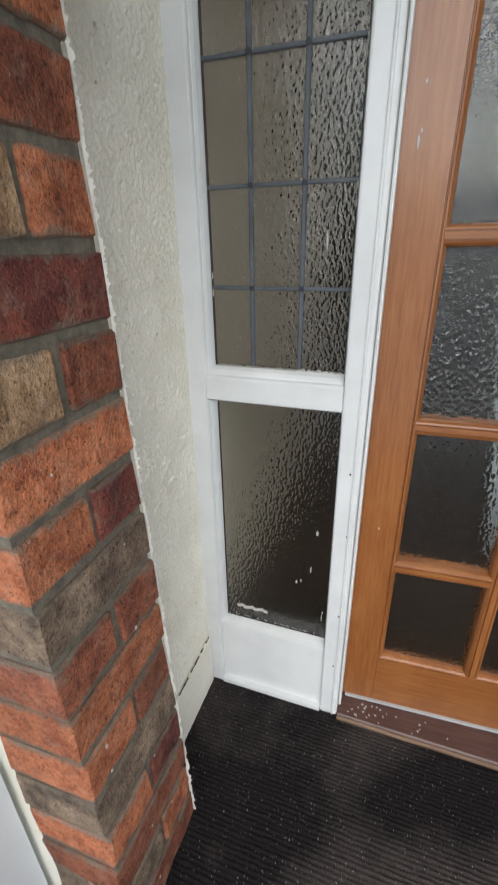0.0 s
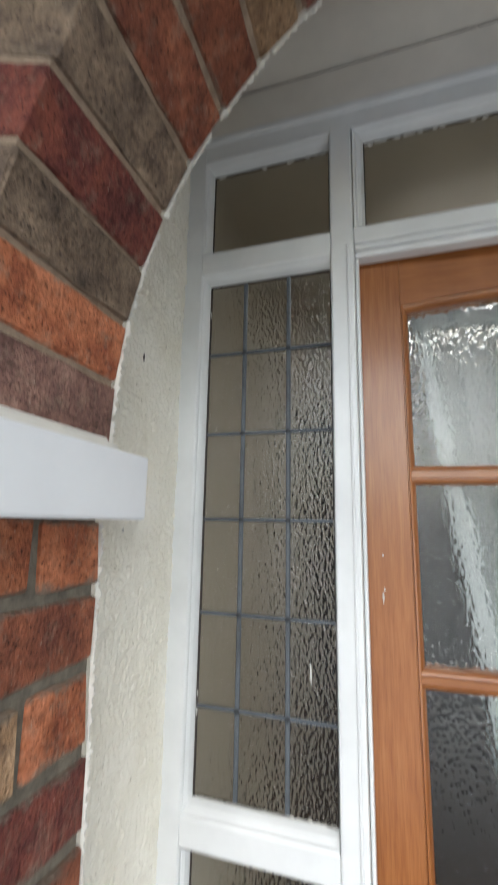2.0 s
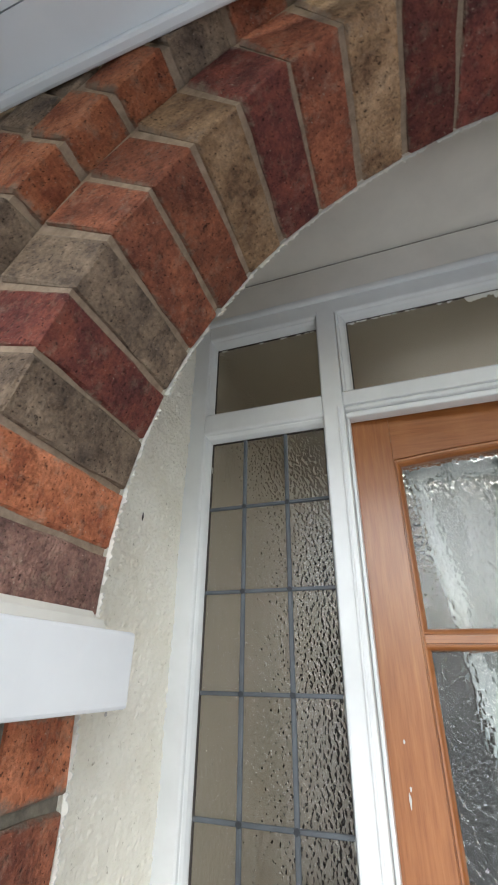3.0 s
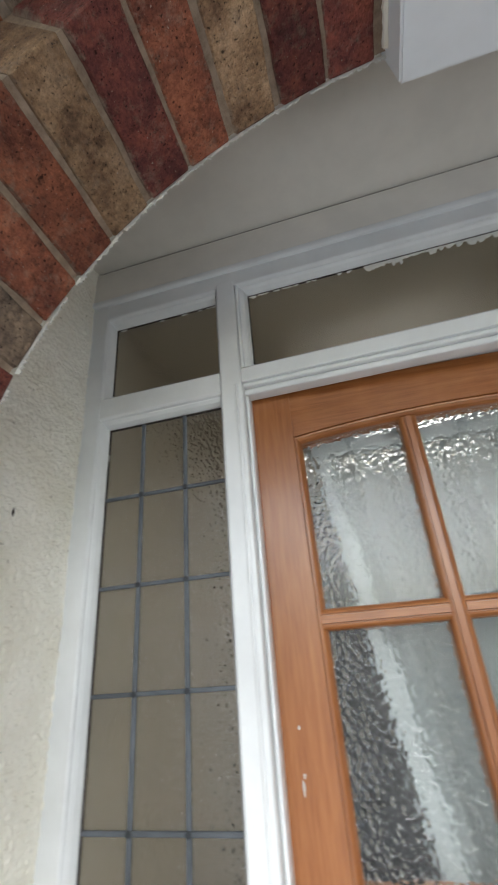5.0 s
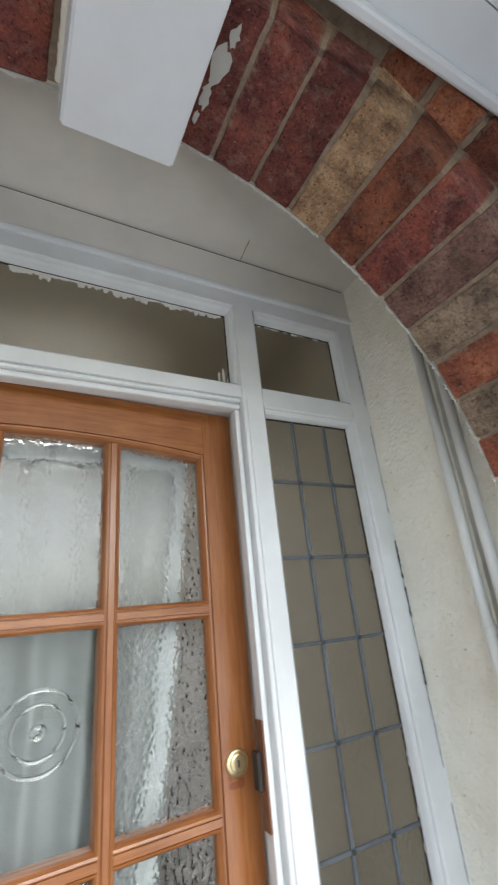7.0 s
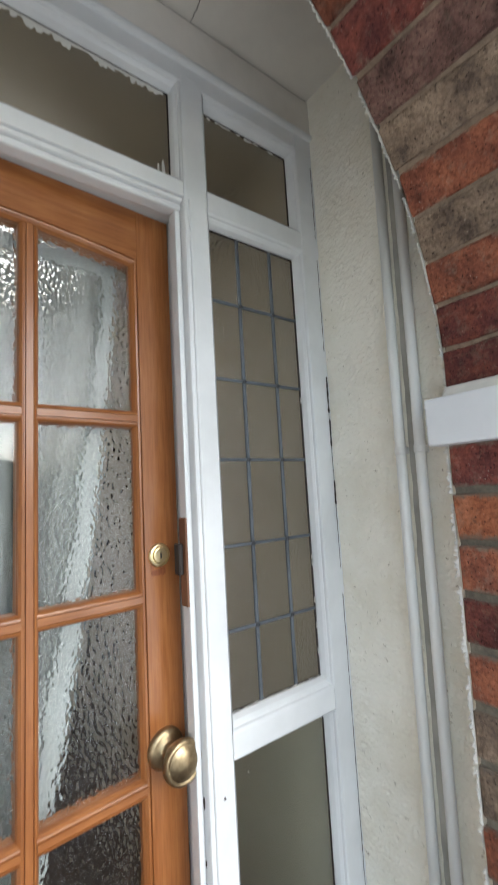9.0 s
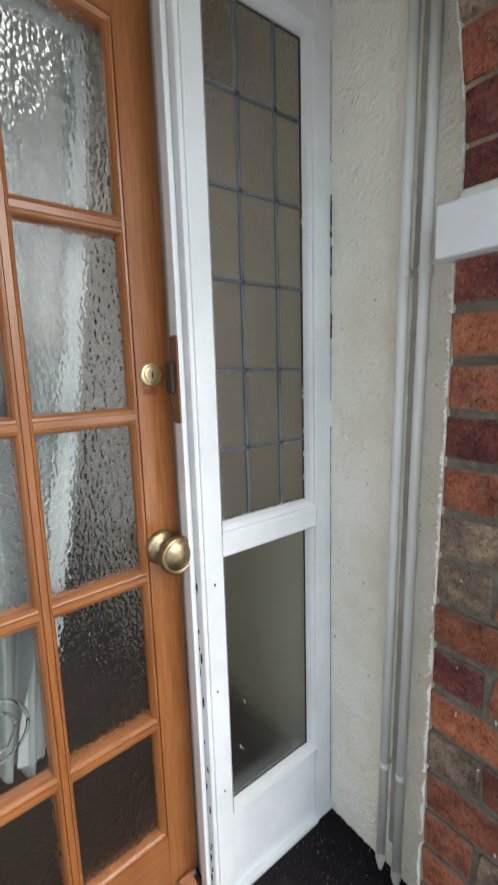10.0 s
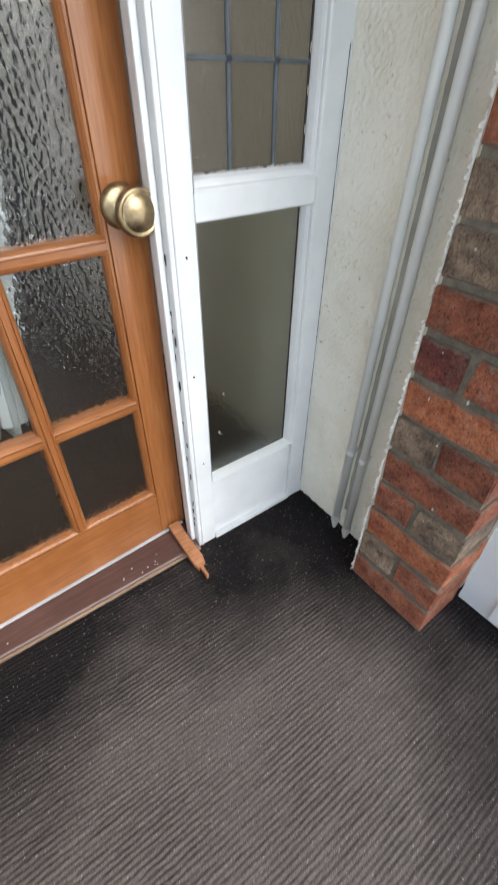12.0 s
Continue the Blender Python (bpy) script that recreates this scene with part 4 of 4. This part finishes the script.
def pier(name, x_face, side, label, tones):
    p = thing(name, (x_face - side * 0.08, YB, 0), label, "brick pier", "brick piers", "structure")
    at = p.location
    xo = x_face - side * 0.165
    xs = sorted((x_face - side * 0.006, xo))
    part("mortar", box(xs[0], xs[1], YA + 0.006, YB - 0.004, 0, 1.512, at=at), PIER_MORTAR, p)
    k, z, c = 0, 0.004, 0
    while z < 1.505:
        h = min(COURSE - 0.013, 1.510 - z)
        if h > 0.02:
            cuts = ((YA, YB),) if c % 2 == 0 else ((YA, YA + 0.118), (YA + 0.130, YB))
            for y0_, y1_ in cuts:
                tone = tones[k % len(tones)]
                k += 1
                w = 0.16
                xm = (x_face - side * w / 2)
                brick(p, tone, (w, w, h, y1_ - y0_), Matrix.Translation((xm, y0_, z)))
        z += COURSE
        c += 1
    return p


pier("brick_pier", PIER_L, 1, "weathered brick pier of mixed red and grey bricks", "rgoropgororrgopobrpboroo")
pier("brick_pier", PIER_R, -1, "dim red-brown brick pier with grey mortar", "rrgogrrrgorprrggorprropp")

# pier edges: broken white paint against the render
for x, s_, pr in ((PIER_L, 1, 5), (PIER_R, -1, 8)):
    seg = []
    strip = thing("paint_edge", (x, YB, 0.75), "ragged white paint line down the brick edge", "paint line", "paint lines", "structure")
    for i in range(560):
        z = 0.01 + 1.50 * i / 559
        if noise.noise((i * 0.07, pr, 9)) < -0.30 or i == 559:
            if len(seg) > 3:
                part("paint_run", ragged(seg, i + pr, 0.005 if s_ > 0 else 0.014), RIDGE, strip)
            seg = []
            continue
        seg.append(((s_ * (-0.002 + 0.003 * noise.noise((i * 0.1, pr, 1))), 0.0025, z - 0.75), (s_, 0, 0)))


# ---- flecks, drips and small blemishes ----
def fleck(parent, x, y, z, w, h, axis="y", mat=OLD, seed=0, name="paint_fleck"):
    """A flat irregular spot of paint, facing -y, or up (axis z), or along x."""
    r_ = random.Random(seed + int(x * 977) + int(z * 3313))
    bm = bmesh.new()
    top, low = [], []
    for i in range(11):
        a = 6.2832 * i / 11
        k = r_.uniform(0.65, 1.15)
        u, v_ = w / 2 * k * math.cos(a), h / 2 * k * math.sin(a)
        for lst, d in ((top, 0.0007), (low, -0.0004)):
            p = {"y": (u, -d, v_), "z": (u, v_, d), "x": (d, u, v_), "-x": (-d, u, v_)}[axis]
            lst.append(bm.verts.new(p))
    bm.faces.new(top); bm.faces.new(low[::-1])
    for i in range(11):
        j = (i + 1) % 11
        bm.faces.new((top[i], low[i], low[j], top[j]))
    bmesh.ops.recalc_face_normals(bm, faces=bm.faces)
    ob = part(name, bm, mat, parent)
    ob.location = Vector((x, y, z)) - parent.location
    return ob


wins = {o.name: o for o in scene.objects if o.name.startswith("window_")}
w3, w1, w4, w6 = wins["window_3"], wins["window_1"], wins["window_4"], wins["window_6"]
for x, z, w, h in ((0.298, 0.588, 0.006, 0.016), (0.286, 0.472, 0.004, 0.022), (0.250, 0.424, 0.006, 0.012), (0.262, 0.431, 0.004, 0.009), (0.321, 0.320, 0.003, 0.026), (0.322, 0.338, 0.004, 0.010)):
    fleck(w3, x, -0.001, z, w, h)
for k in range(9):
    fleck(w3, 0.088 + k * 0.0095, -0.001, 0.293 + 0.003 * math.sin(k * 2.1), 0.015, 0.011, seed=k)
fleck(w1, 0.285, -0.0012, 1.234, 0.004, 0.050)
for x, z, w, h in ((1.363, 0.499, 0.004, 0.012), (1.345, 0.38, 0.004, 0.014), (1.352, 0.372, 0.003, 0.006), (1.35, 0.86, 0.004, 0.004)):
    fleck(w4, x, -0.001, z, w, h)
for x, z, w, h in ((1.190, 2.160, 0.007, 0.050), (1.203, 2.166, 0.009, 0.062), (1.213, 2.150, 0.006, 0.034)):
    fleck(w6, x, -0.001, z, w, h)
rnd2 = random.Random(5)
# uneven brushed paint along the top edge of the long toplight and the foot of the leaded lights
for w_, xa, xb, amount in ((w6, 0.70, 1.21, 1.0), (w6, 0.42, 0.70, 0.35), (wins["window_7"], 1.30, 1.575, 0.4), (wins["window_5"], 0.06, 0.33, 0.3)):
    for k in range(int((xb - xa) / 0.0075)):
        hgt = amount * (0.008 + 0.020 * max(0, noise.noise((k * 0.23, xa, 3))) + 0.016 * rnd2.random() ** 2)
        if hgt > 0.006:
            fleck(w_, xa + k * 0.0075, -0.0012 - 0.0001 * (k % 4), Z_T1 - hgt * 0.35, 0.013, hgt, mat=RIDGE, seed=k)
for w_, g in ((w1, GL), (wins["window_2"], GR)):
    for k in range(40):
        if rnd2.random() < 0.75:
            fleck(w_, g[0] + 0.006 + k * 0.0068, -0.005, Z_U0 + 0.001, 0.014, 0.004 + 0.005 * rnd2.random() ** 3, seed=k)
    for k in range(26):
        if rnd2.random() < 0.35:
            fleck(w_, (g[0] + 0.003) if rnd2.random() < 0.5 else g[1] - 0.003, -0.004, Z_U0 + 0.03 + rnd2.random() * 1.0, 0.003, 0.016, seed=k + 50)
# white spots on the door stile, sill and frame
for x, z, h in ((0.423, 1.455, 0.006), (0.421, 1.376, 0.022), (0.424, 1.392, 0.008), (0.437, 0.62, 0.005)):
    fleck(door, x, DY - 0.0006, z, 0.004, h)
for k in range(26):
    x = 0.415 + abs(rnd2.gauss(0, 0.12))
    y = rnd2.uniform(-0.032, 0.010)
    fleck(sill, x, y, 0.0166 + (y + 0.036) * 0.163, rnd2.uniform(0.003, 0.008), rnd2.uniform(0.003, 0.007), "z", seed=k)
for k in range(10):
    y = rnd2.uniform(-0.030, 0.005)
    fleck(sill, rnd2.uniform(0.98, 1.19), y, 0.0166 + (y + 0.036) * 0.163, 0.004, 0.005, "z", seed=k)
for x, z in ((0.371, 0.619), (0.369, 0.374), (0.366, 0.195), (0.366, 0.78), (1.262, 0.60), (1.268, 0.86), (1.27, 0.33)):
    fleck(screen, x, YF - 0.0006, z, 0.005, 0.006, mat=DARK, name="nail_hole")
# chipped paint on the jamb edge beside the knob
for k in range(16):
    z = rnd2.uniform(0.08, 0.95)
    fleck(screen, DR - 0.0006, rnd2.uniform(-0.026, -0.012), z, 0.006, rnd2.uniform(0.006, 0.03), "-x", DARK, k, "paint_chip")
# dried paint crust on the impost tops, a nail in the render, bare patches round the lock
blocks = [o for o in scene.objects if o.name.startswith("impost_block")]
for b_, xa, xb, top in ((blocks[0], PX0 + 0.01, PIER_L + 0.012, 1.598), (blocks[1], PIER_R - 0.004, PX1 - 0.01, 1.600)):
    bm = bmesh.new()
    lp = []
    for k in range(41):
        x = xa + (xb - xa) * k / 40
        h_ = 0.014 + 0.020 * max(0, noise.noise((k * 0.33, top * 9, 1)) + 0.15)
        y_ = YB - 0.012 + 0.012 * noise.noise((k * 0.4, 3, top))
        lp.append([bm.verts.new((x - b_.location.x, y - b_.location.y, z - b_.location.z)) for y, z in ((YA + 0.01, top - 0.001), (YA + 0.01, top + h_), (y_, top + h_), (y_ + 0.008, top + 0.3 * h_), (y_ + 0.010, top - 0.001))])
    for a, c in zip(lp, lp[1:]):
        for i in range(4):
            bm.faces.new((a[i], c[i], c[i + 1], a[i + 1]))
    bm.faces.new(lp[0]); bm.faces.new(lp[-1])
    bmesh.ops.recalc_face_normals(bm, faces=bm.faces)
    part("paint_crust", bm, RIDGE, b_, "lumpy crust of old white paint on the bed joint")
fleck(wall_l, XL + 0.004, -0.205, 1.815, 0.005, 0.016, "x", DARK, 3, "chip")
fleck(wall_l, XL + 0.004, -0.235, 1.495, 0.006, 0.007, "x", OLD, 4, "chip")
for x, z, w, h in ((1.187, 1.286, 0.030, 0.016), (1.199, 1.290, 0.016, 0.022), (1.176, 1.300, 0.010, 0.012)):
    fleck(door, x, DY - 0.0002, z, w, h, mat=STAIN, name="worn_varnish")
# white spots and a pale patch on the bricks
piers = [o for o in scene.objects if o.name.startswith("brick_pier")]
for p, x, ax in ((piers[0], PIER_L + 0.0035, "x"), (piers[1], PIER_R - 0.0035, "-x")):
    for k in range(9):
        fleck(p, x, rnd2.uniform(YA + 0.02, YB - 0.02), rnd2.uniform(0.05, 1.45), rnd2.uniform(0.003, 0.006), rnd2.uniform(0.003, 0.010), ax, seed=k)
# cracks: between frame and render, across the ceiling, along the plinth
for x, s_, n_ in ((XR - 0.004, -1, 2),):
    seg = []
    crack = thing("render_crack", (x, YF, 1.2), "dark hairline gap between frame and render", "crack", "cracks", "structure")
    for i in range(260):
        z = 0.05 + 2.3 * i / 259
        if noise.noise((i * 0.08, n_, 2)) < -0.25 or i == 259:
            if len(seg) > 3:
                part("gap", rope(seg, 0.0006, 4, 0.9), DARK, crack)
            seg = []
            continue
        seg.append((s_ * 0.0, -0.002 + 0.001 * noise.noise((i * 0.5, n_, 3)), z - 1.2))
for za, zb in ((1.40, 1.46), (1.55, 1.62), (1.64, 1.735)):
    part("gap", rope([(0.0, -0.003 + 0.0012 * noise.noise((i, za, 1)), za + (zb - za) * i / 12 - 1.2) for i in range(13)], 0.0018, 4, 0.9), DARK, crack)
cc = thing("ceiling_crack", (1.27, -0.06, CEIL), "fine dark crack in the painted ceiling", "crack", "cracks", "structure")
part("gap", rope([(0.004 * noise.noise((i * 0.6, 1, 1)) - 0.0006 * i, 0.026 - 0.006 * i, 0.0) for i in range(14)], 0.0011, 4, 0.9), DARK, cc)
pl = thing("wall_plinth", (XL, -0.2, 0), "smooth cream plinth band with a dark crack along its top", "plinth", kind="structure")
bm = bmesh.new()
pv = []
for k in range(41):
    y = -0.375 + 0.333 * k / 40
    zt = 0.172 + 0.012 * k / 40 + 0.003 * noise.noise((k * 0.5, 1, 8))
    o_ = 0.006 + 0.0015 * noise.noise((k * 0.4, 5, 5))
    pv.append([bm.verts.new((dx, y + 0.2, z)) for dx, z in ((o_, 0.0), (o_, zt - 0.008), (o_ - 0.004, zt), (-0.006, zt), (-0.006, 0.0))])
for a, c in zip(pv, pv[1:]):
    for i in range(5):
        j = (i + 1) % 5
        bm.faces.new((a[i], c[i], c[j], a[j]))
bm.faces.new(pv[0]); bm.faces.new(pv[-1])
bmesh.ops.recalc_face_normals(bm, faces=bm.faces)
part("band", bm, CREAM, pl)
seg = []
for k in range(60):
    if noise.noise((k * 0.35, 9, 9)) < -0.2 or k == 59:
        if len(seg) > 2:
            part("gap", rope(seg, 0.002, 4, 0.9), DARK, pl)
        seg = []
        continue
    seg.append((0.004, -0.375 + 0.333 * k / 59 + 0.2, 0.175 + 0.012 * k / 59 + 0.003 * noise.noise((k * 0.4, 1, 8))))

# the piers splay a little towards the ground
for o, way in zip(piers, (1, -1)):
    o.rotation_euler.y = -way * radians(1.5)
    o.location.x += way * 0.028
for o in scene.objects:
    if o.name.startswith("paint_edge"):
        way = 1 if o.location.x < 0.8 else -1
        o.rotation_euler.y = -way * radians(1.5)
        o.location.x += way * 0.009
